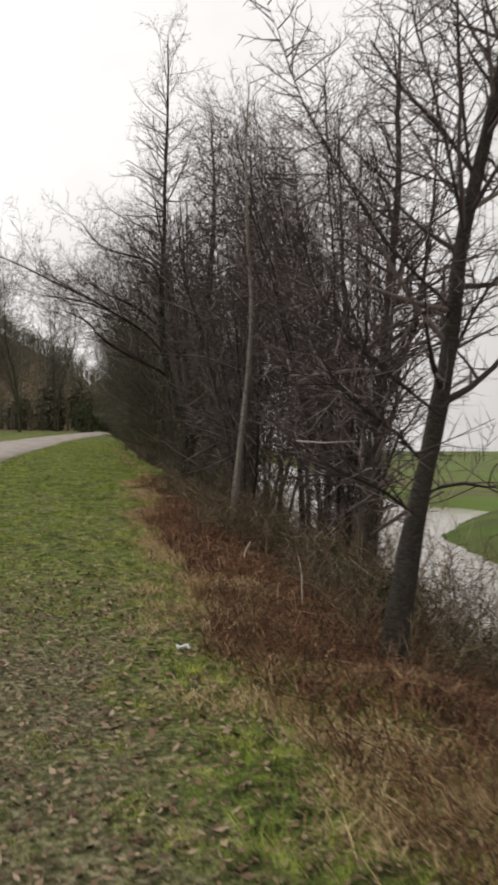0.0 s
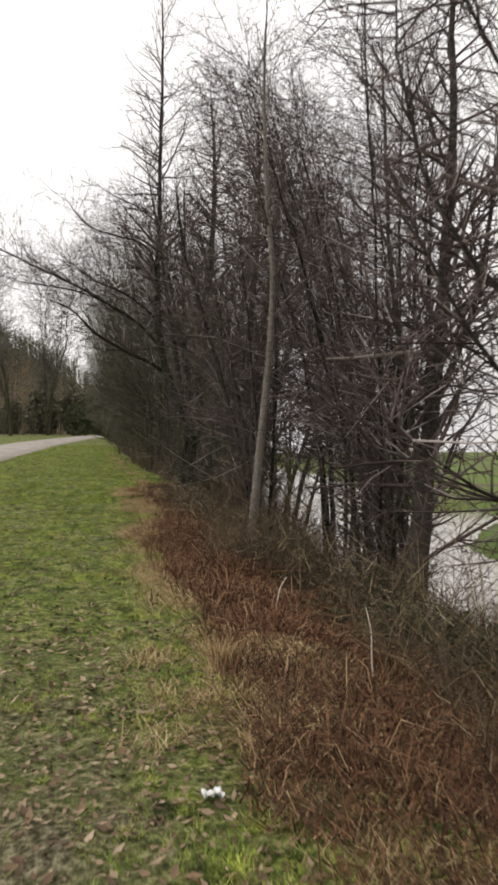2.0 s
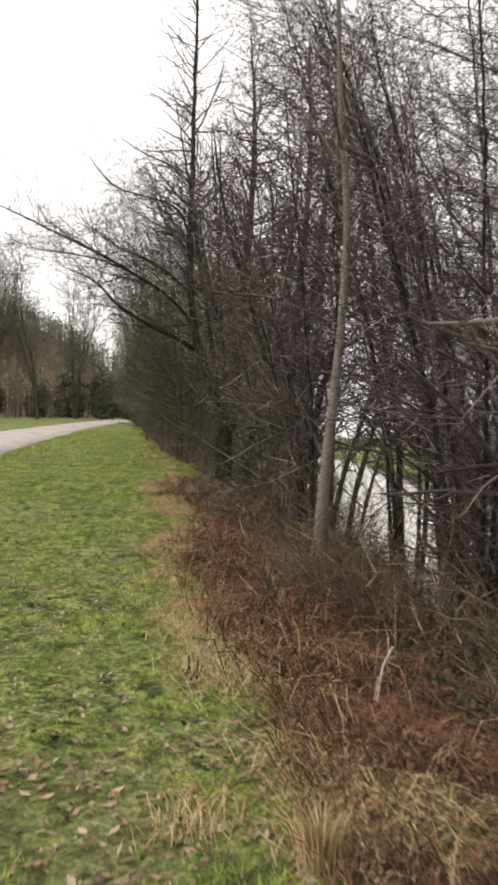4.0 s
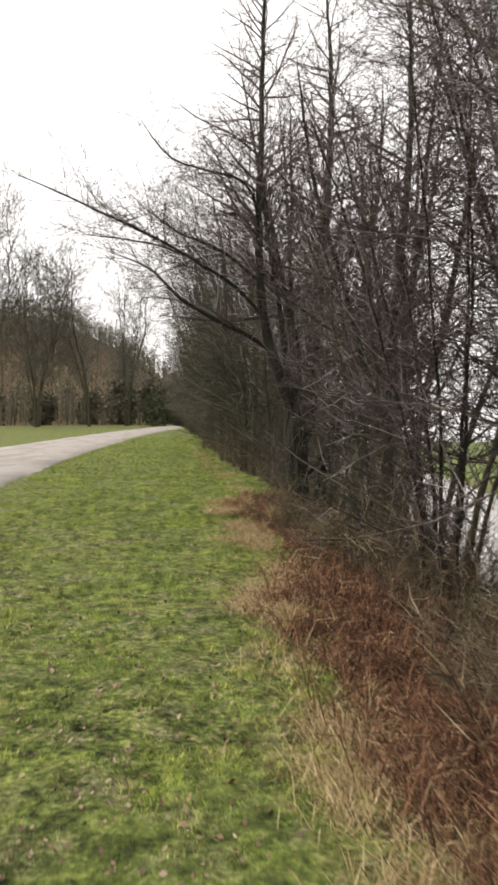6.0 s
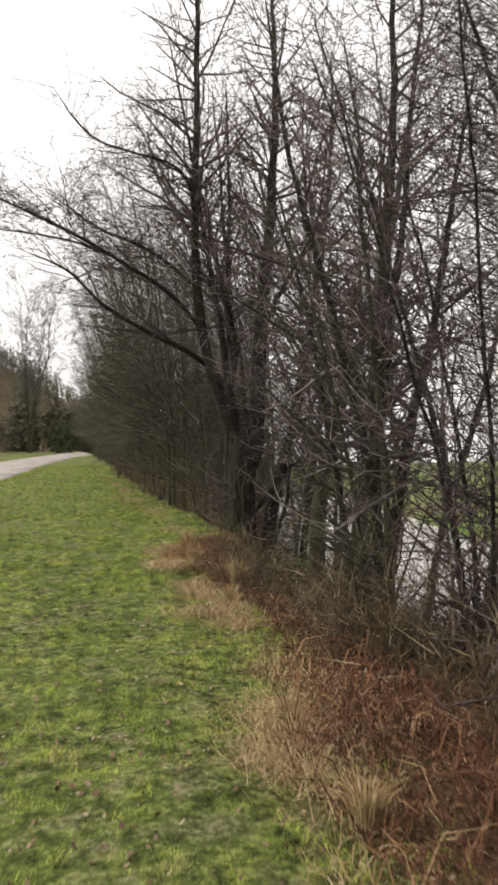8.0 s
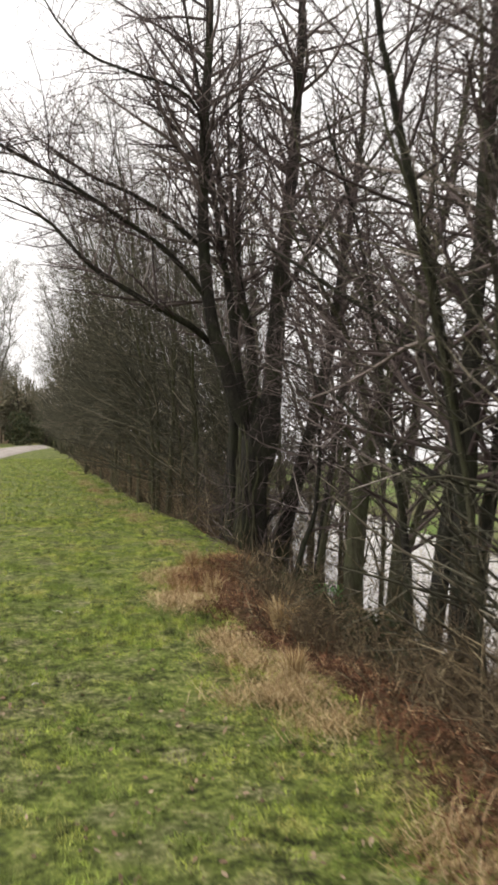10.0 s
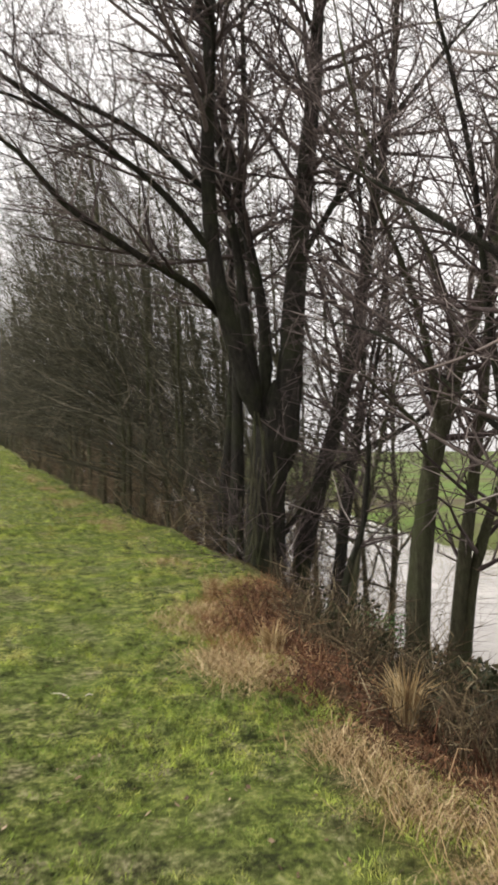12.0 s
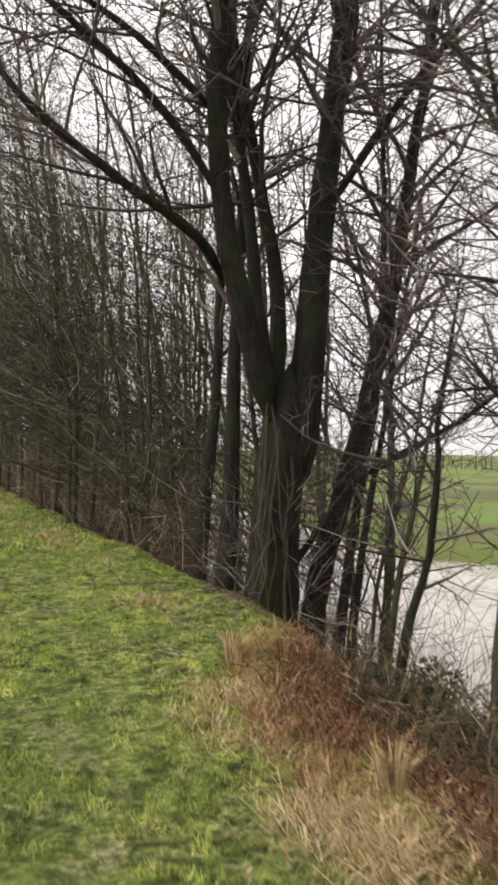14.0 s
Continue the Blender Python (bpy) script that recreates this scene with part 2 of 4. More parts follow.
def part(name, bm, material, parent=None, label=""):
    mesh = bpy.data.meshes.new(name)
    bm.to_mesh(mesh)
    bm.free()
    mesh.materials.append(material)
    ob = new(name, mesh)
    ob.parent = parent
    return tagged(ob, label)


def mesh_part(name, verts, faces, material, parent=None, label="", smooth=True):
    mesh = bpy.data.meshes.new(name)
    mesh.from_pydata(verts, [], faces)
    mesh.materials.append(material)
    if smooth:
        mesh.polygons.foreach_set("use_smooth", [True] * len(mesh.polygons))
    ob = new(name, mesh)
    ob.parent = parent
    return tagged(ob, label)


def grid(xs, ys, height):
    X, Y = np.meshgrid(xs, ys)
    Z = height(X, Y)
    verts = np.stack([X, Y, Z], -1).reshape(-1, 3)
    n, m = len(xs), len(ys)
    i = (np.arange(m - 1)[:, None] * n + np.arange(n - 1)[None]).ravel()
    return verts, np.stack([i, i + 1, i + n + 1, i + n], -1)


def steps(*spans):
    out = []
    for a, b, d in spans:
        out.append(np.arange(a, b - d * 0.3, d))
    return np.concatenate(out + [[spans[-1][1]]])


xs = steps((-2400, -300, 150), (-300, -60, 12), (-60, -10, 2), (-10, -3, 0.25), (-3, 6, 0.15), (6, 18, 0.4), (18, 60, 3), (60, 300, 20), (300, 2400, 150))
ys = steps((-2400, -300, 150), (-300, -40, 20), (-40, 0, 1.5), (0, 28, 0.15), (28, 90, 0.8), (90, 360, 6), (360, 2400, 120))
gv, gf = grid(xs, ys, lambda x, y: land(x, y) + bumps(x, y) * (np.abs(x) < 40))
ground = mesh_part("ground", gv.tolist(), gf.tolist(), GROUND)
tagged(ground, "grassy riverside bank with muddy patches and leaf litter", "ground", kind="structure")
bank = ramp01(gv[:, 0] - grass_edge(gv[:, 1]) + 0.25 * np.sin(2.1 * gv[:, 1]) * np.sin(0.9 * gv[:, 1] + 2), -0.1 + 0.65 * (gv[:, 1] > 21), 0.5 + 0.65 * (gv[:, 1] > 21)) * (gv[:, 0] < far_shore(gv[:, 1]))
meadow = (gv[:, 0] > far_shore(gv[:, 1])).astype(float)
bank = np.maximum(bank, ramp01(gv[:, 1], 112, 120) * (1 - meadow))
worn = ramp01(9.0 - gv[:, 1], 0, 4) * ramp01(0.75 - gv[:, 0], 0, 0.6) * 0.75
for name, values in (("bank", bank), ("meadow", meadow), ("worn", worn)):
    a = ground.data.attributes.new(name, "FLOAT", "POINT")
    a.data.foreach_set("value", values.astype(np.float32))

pv, pf = [], []
for k, y in enumerate(np.arange(-25, 131, 1.0)):
    a, b = path_left(y), path_right(y)
    for j in range(7):
        u = (0, 0.03, 0.25, 0.5, 0.75, 0.97, 1)[j]
        x = a + (b - a) * u + (0.06 * math.sin(0.9 * y + 2 * j) if j in (0, 1, 5, 6) else 0)
        pv.append((x, y, float(land(x, y)) + (0.05 if 0 < j < 6 else -0.04)))
    if k:
        for j in range(6):
            i = (k - 1) * 7 + j
            pf.append((i, i + 1, i + 8, i + 7))
tagged(mesh_part("gravel_path", pv, pf, GRAVEL), "pale gravel footpath curving beside the grass", "path", kind="structure")

wv, wf = [], []
for k, y in enumerate(np.concatenate([np.arange(-120, 10, 10.0), np.arange(10, 50, 1.0), np.arange(50, 301, 10.0)])):
    for x in (float(near_shore(y)) - 0.6, float(far_shore(y)) + 0.8):
        wv.append((x, y, WATER_Z))
    if k:
        wf.append((2 * k - 2, 2 * k - 1, 2 * k + 1, 2 * k))
tagged(mesh_part("river", wv, wf, WATER), "rippled grey river reflecting the overcast sky", "river", kind="structure")

# ---- bare trees ----


class Wood:
    """Gathers tapered tubes into one mesh."""

    def __init__(self):
        self.v, self.f, self.n = [], [], 0
        self.tips, self.thin = [], 0.0038

    def twig(self, p, mid, tip, r):
        self.tips.append((*p, *mid, *tip, r))

    def gather(self):
        """Turns the noted twigs into three-sided pointed slips, all at once."""
        if not self.tips:
            return
        t = np.array(self.tips)
        p, m, q, r = t[:, :3], t[:, 3:6], t[:, 6:9], t[:, 9:10]
        d = q - p
        a = np.cross(d, np.array([0.31, 0.22, 0.92]) + 0.2 * np.roll(d, 1, axis=1))
        a /= np.linalg.norm(a, axis=1)[:, None] + 1e-9
        b = np.cross(d, a)
        b /= np.linalg.norm(b, axis=1)[:, None] + 1e-9
        ring = [a * math.cos(w) + b * math.sin(w) for w in (0, 2.094, 4.189)]
        bent = np.arange(len(t)) % 3 == 0
        for pick, two in ((bent, True), (~bent, False)):
            k = int(pick.sum())
            rows = [p[pick] + c[pick] * r[pick] for c in ring]
            if two:
                rows += [m[pick] + c[pick] * r[pick] * 0.7 for c in ring]
            rows.append(q[pick])
            size = len(rows)
            self.v.append(np.stack(rows, 1).reshape(-1, 3))
            base = np.arange(k)[:, None] * size + self.n
            last = size - 1
            off = 3 if two else 0
            for j in range(3):
                g = (j + 1) % 3
                if two:
                    self.f.append(base + np.array([[j, g, 3 + g, 3 + j]]))
                self.f.append(base + np.array([[off + j, off + g, last]]))
            self.n += k * size
        self.tips = []

    def tube(self, pts, rad, sides, rough=0.0, rng=None):
        pts, rad = np.asarray(pts, float), np.asarray(rad, float)
        ahead = np.gradient(pts, axis=0)
        ahead /= np.linalg.norm(ahead, axis=1)[:, None] + 1e-9
        ref = np.array([0.3, 0.9, 0.1]) if abs(ahead[0] @ np.array([0.3, 0.9, 0.1])) < 0.85 else np.array([1.0, 0, 0])
        a = np.cross(ahead, ref)
        a /= np.linalg.norm(a, axis=1)[:, None] + 1e-9
        b = np.cross(ahead, a)
        w = np.arange(sides) * (2 * math.pi / sides)
        ring = a[:, None] * np.cos(w)[None, :, None] + b[:, None] * np.sin(w)[None, :, None]
        swell = rad[:, None] * np.ones(sides)[None]
        if rough:
            ridge = rng.normal(0, 1, (1, sides)) + 0.7 * rng.normal(0, 1, (len(pts), sides)).cumsum(0) / np.sqrt(np.arange(1, len(pts) + 1))[:, None]
            swell = swell * (1 + rough * np.clip(ridge, -1.6, 1.6))
        self.v.append((pts[:, None] + ring * swell[:, :, None]).reshape(-1, 3))
        k, j = np.meshgrid(np.arange(len(pts) - 1), np.arange(sides), indexing="ij")
        i, q = (k * sides + j).ravel(), (k * sides + (j + 1) % sides).ravel()
        self.f.append(np.stack([i, q, q + sides, i + sides], -1) + self.n)
        self.n += len(pts) * sides

    def blade(self, p, tip, wide, side):
        p, tip, side = np.asarray(p), np.asarray(tip), np.asarray(side)
        self.v.append(np.stack([p - side * wide, p + side * wide, tip]))
        self.f.append(np.array([[0, 1, 2]]) + self.n)
        self.n += 3

    def put(self, name, material, parent=None, label=""):
        self.gather()
        faces = [f for block in self.f for f in block.tolist()]
        return mesh_part(name, np.concatenate(self.v).tolist(), faces, material, parent, label)


def curve(points, step=0.25, wobble=0.0, rng=None):
    """A smooth line through some points."""
    p = np.asarray(points, float)
    at = np.r_[0, np.cumsum(np.linalg.norm(np.diff(p, axis=0), axis=1))]
    n = max(3, int(at[-1] / step) + 1)
    u = np.linspace(0, at[-1], n)
    tang = np.gradient(p, at, axis=0)
    k = np.clip(np.searchsorted(at, u, side="right") - 1, 0, len(p) - 2)
    h = (at[k + 1] - at[k])[:, None]
    s = ((u - at[k])[:, None]) / h
    q = (2 * s**3 - 3 * s**2 + 1) * p[k] + (s**3 - 2 * s**2 + s) * h * tang[k] + (3 * s**2 - 2 * s**3) * p[k + 1] + (s**3 - s**2) * h * tang[k + 1]
    if wobble:
        q[1:] += rng.normal(0, wobble, (n - 1, 3)).cumsum(0) * np.linspace(0.2, 1, n - 1)[:, None]
    return q


def spray(wood, rng, p, d, length, r, level, many=3.0, lift=0.12, pull=(0, 0, 0)):
    """A branch with its side branches, down to twigs."""
    if level == 0:
        d = np.array(d, float)
        d /= np.linalg.norm(d)
        bend = rng.normal(0, 0.16, 3) + np.array([0, 0, lift])
        mid = p + d * length * 0.5
        wood.twig(p, mid, mid + (d + bend) * length * 0.5, r)
        return
    n = 3 if level == 1 else max(3, int(length / 0.32) + 1)
    pts, dirs = [np.array(p, float)], []
    d = np.array(d, float)
    d /= np.linalg.norm(d)
    for _ in range(n - 1):
        d = d + rng.normal(0, 0.13, 3) + np.array([0, 0, lift * 0.5]) + np.array(pull) * 0.12
        d /= np.linalg.norm(d)
        dirs.append(d)
        pts.append(pts[-1] + d * (length / (n - 1)))
    pts = np.array(pts)
    rad = r * np.linspace(1, 0.35, n)
    wood.tube(pts, rad, 3 if r < 0.014 else (4 if r < 0.03 else 6))
    count = int(many * length * (1.0 if level > 1 else 1.5) + 1 + rng.random())
    for i in range(count):
        u = 0.18 + 0.82 * (i + rng.random()) / count
        k = min(int(u * (n - 1)), n - 2)
        at = pts[k] + (pts[k + 1] - pts[k]) * (u * (n - 1) - k)
        side = np.cross(dirs[k], rng.normal(0, 1, 3))
        side /= np.linalg.norm(side) + 1e-9
        way = dirs[k] * rng.uniform(0.35, 0.9) + side * rng.uniform(0.6, 1.0)
        spray(wood, rng, at, way, length * rng.uniform(0.3, 0.62) * (1.15 - 0.5 * u), max(r * (1 - 0.6 * u) * 0.6, wood.thin), level - 1, many, lift, pull)


def stem_part(root, points, r0, r1, material, rng, name="trunk", sides=10, flare=0.35, wobble=0.012, label=""):
    w = Wood()
    pts = curve(points, 0.22, wobble, rng)
    u = np.linspace(0, 1, len(pts))
    rad = (r0 + (r1 - r0) * u ** 0.85) * (1 + flare * np.exp(-u * 14))
    rad *= 1 + rng.normal(0, 0.035, len(pts))
    rad[-3:] *= (0.85, 0.6, 0.12)
    if name == "limb":
        rad[:2] *= (0.3, 0.75)
    w.tube(pts, rad, sides, 0.085 if r0 > 0.08 else 0.05, rng)
    w.put(name, material, root, label)
    return pts, rad


def dress(crown, rng, pts, rad, start, every, length, level=2, many=3.0, pull=(0, 0, 0), lift=0.1, top=0.75, low=1.0):
    """Side branches along a stem, from the share start of its length on."""
    at = np.r_[0, np.cumsum(np.linalg.norm(np.diff(pts, axis=0), axis=1))]
    s = at[-1] * start
    while s < at[-1]:
        k = min(np.searchsorted(at, s, side="right") - 1, len(pts) - 2)
        p = pts[k] + (pts[k + 1] - pts[k]) * ((s - at[k]) / (at[k + 1] - at[k]))
        a = rng.uniform(0, 2 * math.pi)
        along = pts[k + 1] - pts[k]
        along /= np.linalg.norm(along) + 1e-9
        across = np.array([math.cos(a), math.sin(a), rng.uniform(-0.3, 0.7)])
        way = along * rng.uniform(0.1, 1.0) + across * rng.uniform(0.8, 1.1) + np.array(pull) * 0.6
        u = s / at[-1]
        spray(crown, rng, p, way, length * rng.uniform(0.5, 1.1) * (1.15 - top * u) * min(1.0, low + 2 * u * (1 - low)), max(min(rad[k] * 0.45, 0.03), 1.7 * crown.thin), level, many, lift, pull)
        s += every * rng.uniform(0.5, 1.5)


def tree_root(name, x, y, label, group="riverside trees"):
    root = new(name)
    root.location = (x, y, float(land(x, y)) - 0.03)
    return tagged(root, label, "tree", group)


def pole_tree(seed, height, count, spread, pull=(-0.5, 0, 0), thick=0.07, material=None, label="", every=0.22, length=1.7, many=3.2, start=0.1, thin=0.0038, twigs=None, top=0.3, low=0.45):
    """A multi-stemmed bare riverside tree round the origin."""
    rng = np.random.default_rng(seed)
    root = tagged(new("bare_tree"), label, "tree", "riverside trees")
    crown = Wood()
    crown.thin = thin
    for k in range(count):
        a = 2 * math.pi * (k + rng.random() * 0.7) / count
        h = height * rng.uniform(0.72, 1.0)
        foot = np.array([math.cos(a), math.sin(a), 0]) * 0.16 * (count > 1)
        out = np.array([math.cos(a), math.sin(a), 0]) * spread * rng.uniform(0.5, 1.0)
        line = [foot - np.array([0, 0, 0.25]), foot + out * 0.15 + np.array([0, 0, h * 0.25]), foot + out * 0.5 + np.array([pull[0] * 0.4, 0, h * 0.6]), foot + out + np.array([pull[0], 0, h])]
        pts, rad = stem_part(root, line, thick * rng.uniform(0.7, 1.1), 0.008, material or BARK, rng, "trunk", 7, 0.25, 0.02)
        dress(crown, rng, pts, rad, start, every, length, 2, many, pull, 0.1, top, low)
    crown.put("crown", twigs or TWIG, root, "fine bare twigs")
    return root


def at_land(x, y, turn=0, scale=1.0, sink=0.0):
    return pose(x, y, float(land(x, y)) - sink, 0, 0, turn) @ Matrix.Scale(scale, 4)


# ---- the trees that stand close to the walk ----
def young_birch():
    rng = np.random.default_rng(11)
    root = tree_root("birch", 2.29, 5.8, "slender leaning birch with grey banded bark beside the river")
    z0 = root.location.z
    o = np.array([2.29, 5.8, z0])
    crown = Wood()
    trunk = np.array([(2.27, 5.8, -0.1), (2.40, 5.8, 0.7), (2.55, 5.8, 1.4), (2.66, 5.8, 1.88), (2.75, 5.8, 2.37), (2.84, 5.8, 3.09), (3.06, 5.85, 3.91), (3.3, 5.9, 5.0), (3.45, 6.0, 6.4), (3.5, 6.1, 7.8)]) - o
    pts, rad = stem_part(root, trunk, 0.085, 0.012, BIRCH, rng, "trunk", 12, 0.3, 0.004)
    limbs = (
        ((2.62, 5.75, 1.80), (2.18, 5.6, 2.08), (1.89, 5.55, 2.32), (1.64, 5.5, 2.66), (1.52, 5.45, 3.01), (1.45, 5.4, 3.6)),
        ((2.52, 5.7, 1.40), (2.11, 5.4, 1.70), (1.74, 5.3, 1.94), (1.45, 5.2, 2.31), (1.3, 5.15, 2.6)),
        ((2.44, 5.7, 1.05), (1.95, 5.3, 1.30), (1.64, 5.2, 1.41), (1.25, 5.1, 1.68)),
        ((2.84, 5.75, 3.05), (2.63, 5.6, 3.64), (2.48, 5.55, 4.07), (2.31, 5.5, 4.50), (2.1, 5.4, 5.1)),
        ((2.77, 5.75, 2.55), (2.22, 5.7, 2.99), (1.84, 5.6, 3.41), (1.55, 5.5, 3.75), (1.2, 5.4, 4.5)),
        ((2.72, 5.8, 2.15), (2.98, 5.8, 2.63), (3.3, 5.85, 2.95), (3.7, 5.9, 3.4)),
        ((2.5, 5.8, 1.2), (2.8, 5.9, 1.28), (3.3, 6.0, 1.25), (3.6, 6.1, 1.35)),
        ((2.95, 5.85, 3.5), (2.8, 5.8, 4.3), (2.7, 5.7, 5.2), (2.5, 5.6, 6.0)),
    )
    for line in limbs:
        p, r = stem_part(root, np.array(line) - o, 0.018, 0.004, BIRCH, rng, "limb", 6, 0.15, 0.012)
        dress(crown, rng, p, r, 0.12, 0.05, 0.95, 1, 5.5, (0, 0, 0), 0.05)
    dress(crown, rng, pts, rad, 0.25, 0.11, 1.5, 2, 4.2)
    crown.put("crown", TWIG, root, "fine bare twigs")


def pale_sapling():
    rng = np.random.default_rng(12)
    root = tree_root("sapling", 2.18, 11.5, "thin pale-barked sapling standing in dead bracken")
    o = np.array(root.location)
    crown = Wood()
    line = np.array([(2.16, 11.5, 0.2), (2.2, 11.5, 0.72), (2.28, 11.5, 1.55), (2.34, 11.5, 2.1), (2.42, 11.5, 2.9), (2.44, 11.5, 3.6), (2.38, 11.5, 4.4), (2.35, 11.5, 5.6), (2.4, 11.5, 6.8)]) - o
    pts, rad = stem_part(root, line, 0.055, 0.01, PALE, rng, "trunk", 10, 0.2, 0.004)
    for z, dx, dy, dz in ((1.72, -1.15, -0.5, 0.25), (1.55, -1.0, 0.3, -0.3), (2.7, -1.3, -0.3, 0.25), (3.0, 0.8, -0.3, 0.6), (3.4, -1.2, -0.4, 0.6), (1.95, 1.0, -0.4, -0.1), (4.0, -0.9, 0.3, 0.8), (2.3, 0.9, 0.2, 0.4)):
        k = int(np.argmin(np.abs(pts[:, 2] + o[2] - z)))
        a = pts[k]
        p, r = stem_part(root, [a, a + np.array([dx * 0.5, dy * 0.5, dz * 0.8]), a + np.array([dx, dy, dz])], 0.010, 0.004, PALE, rng, "limb", 5, 0.1, 0.015)
        dress(crown, rng, p, r, 0.15, 0.1, 0.7, 1, 4.5, (0, 0, 0), 0.03)
    dress(crown, rng, pts, rad, 0.5, 0.2, 1.0, 1, 3.5)
    crown.put("crown", TWIG, root, "fine bare twigs")


def old_alder():
    """The broad forked tree at the end of the walk."""
    rng = np.random.default_rng(13)
    root = tree_root("old_tree", 3.15, 23.4, "broad dark old tree forking into tall leaning stems")
    o = np.array(root.location)
    crown = Wood()
    twigs = dict(level=2, many=4.0, lift=0.08)
    base, r = stem_part(root, np.array([(3.10, 23.40, 0.18), (3.12, 23.40, 0.89), (3.14, 23.40, 1.77), (3.16, 23.40, 2.54), (3.17, 23.40, 2.82)]) - o, 0.275, 0.15, BARK, rng, "trunk", 22, 0.45, 0.012)
    stems = (
        (0.175, ((3.28, 23.40, 1.66), (3.43, 23.40, 2.76), (3.49, 23.40, 3.64), (3.60, 23.40, 4.74), (3.80, 23.40, 6.61), (3.89, 23.30, 8.59), (3.78, 23.20, 11.01)), 0.35),
        (0.105, ((3.07, 23.40, 2.32), (2.79, 23.35, 3.15), (2.59, 23.30, 3.75), (2.46, 23.30, 4.52), (2.40, 23.20, 5.62), (2.46, 23.10, 8.04), (2.57, 22.80, 10.79), (2.62, 22.60, 12.99)), 0.3),
        (0.075, ((3.12, 23.45, 2.43), (2.96, 23.50, 3.31), (2.88, 23.55, 4.19), (2.72, 23.60, 5.29), (2.46, 23.80, 7.49), (2.13, 24.00, 9.47)), 0.3),
        (0.085, ((3.18, 23.50, 2.54), (3.21, 23.60, 3.53), (3.06, 23.70, 4.52), (2.79, 23.80, 5.95), (2.46, 24.20, 8.04)), 0.3),
        (0.125, ((3.62, 23.60, -0.2), (3.68, 23.52, 0.9), (3.86, 23.42, 1.72), (4.09, 23.40, 2.54), (4.33, 23.40, 3.53), (4.53, 23.40, 4.63), (4.88, 23.40, 6.61), (5.10, 23.40, 9.14)), 0.3),
        (0.07, ((3.2, 23.42, 0.95), (3.45, 23.45, 1.15), (3.8, 23.45, 1.6)), 0.6),
        (0.05, ((4.00, 23.40, 1.83), (4.38, 23.30, 2.05), (4.77, 23.20, 2.27), (5.26, 23.10, 2.60), (5.87, 23.00, 3.09)), 0.15),
        (0.042, ((2.55, 23.30, 4.10), (1.95, 23.20, 4.75), (1.20, 23.05, 5.20), (0.50, 23.00, 5.60), (-0.32, 23.00, 5.97), (-0.91, 23.00, 6.26), (-1.55, 23.00, 6.55), (-2.18, 23.00, 6.84)), 0.2),
        (0.018, ((1.20, 23.05, 5.20), (0.50, 23.00, 5.45), (-0.06, 23.00, 5.56), (-1.14, 23.00, 5.64)), 0.15),
        (0.055, ((2.66, 23.60, 3.55), (2.30, 23.20, 3.74), (1.44, 23.00, 4.12), (0.79, 23.00, 4.52), (0.37, 23.00, 4.96), (-0.43, 23.00, 5.30)), 0.25),
        (0.03, ((2.44, 23.20, 5.60), (1.97, 22.20, 6.46), (1.17, 22.20, 6.67), (0.73, 22.20, 6.80), (0.38, 22.20, 7.10), (0.04, 22.20, 7.56)), 0.2),
        (0.05, ((3.56, 23.40, 4.19), (4.00, 22.80, 5.18), (4.44, 22.20, 5.95), (5.10, 21.70, 6.83)), 0.2),
        (0.04, ((2.46, 23.30, 4.85), (1.69, 23.50, 5.51), (0.81, 23.70, 5.95), (0.04, 24.00, 6.61)), 0.2),
    )
    for r0, line, start in stems:
        p, r = stem_part(root, np.array(line) - o, r0, 0.014, BARK, rng, "limb", 12 if r0 > 0.1 else 8, 0.05, 0.01)
        dress(crown, rng, p, r, start, 0.12, 1.9, top=0.5, pull=(-0.25, 0, 0.1), **twigs)
    for k in range(9):       # ivy stems clinging to the trunk
        a = rng.uniform(math.pi, 2 * math.pi)
        z = np.linspace(-0.05, rng.uniform(1.0, 2.0), 7)
        turn = a + np.linspace(0, rng.normal(0, 0.7), 7) + rng.normal(0, 0.1, 7)
        far = 0.31 - 0.05 * z + 0.06 * np.exp(-3 * z)
        line = np.stack([np.cos(turn) * far - 0.06, np.sin(turn) * far, z], -1)
        w = Wood()
        w.tube(curve(line, 0.12), np.full(len(curve(line, 0.12)), rng.uniform(0.008, 0.016)), 5)
        w.put("ivy_stem", MOSSY, root, "dead brown ivy stem")
    for _ in range(80):      # twiggy shoots round the foot
        a = rng.uniform(0, 2 * math.pi)
        p = np.array([math.cos(a) * 0.3, math.sin(a) * 0.3, rng.uniform(-0.1, 1.1)])
        spray(crown, rng, p, (math.cos(a) * 0.6, math.sin(a) * 0.6, rng.uniform(-0.4, 0.9)), rng.uniform(0.5, 1.1), 0.006, 1, 3, 0.02)
    crown.put("crown", TWIG, root, "fine bare twigs")


def leaning_tree(name, label, foot, stems, seed, material=BARK, every=0.3, length=1.4, start=0.3, pull=(0.1, 0, 0)):
    """A tree from the lines of its stems: radius and points in metres."""
    rng = np.random.default_rng(seed)
    root = tree_root(name, foot[0], foot[1], label)
    o = np.array(root.location)
    crown = Wood()
    for r0, line in stems:
        line = np.array(line, float)
        soil = float(land(line[0, 0], line[0, 1]))
        if line[0, 2] < soil + 0.6:
            line[0, 2] = soil - 0.15
        p, r = stem_part(root, line - o, r0, max(0.01, r0 * 0.15), material, rng, "trunk" if r0 > 0.05 else "limb", 10 if r0 > 0.06 else 7, 0.25, 0.012)
        dress(crown, rng, p, r, start, every * 0.62, length * 1.1, 2, 4.4, pull, 0.08, 0.5)
    crown.put("crown", TWIG, root, "fine bare twigs")


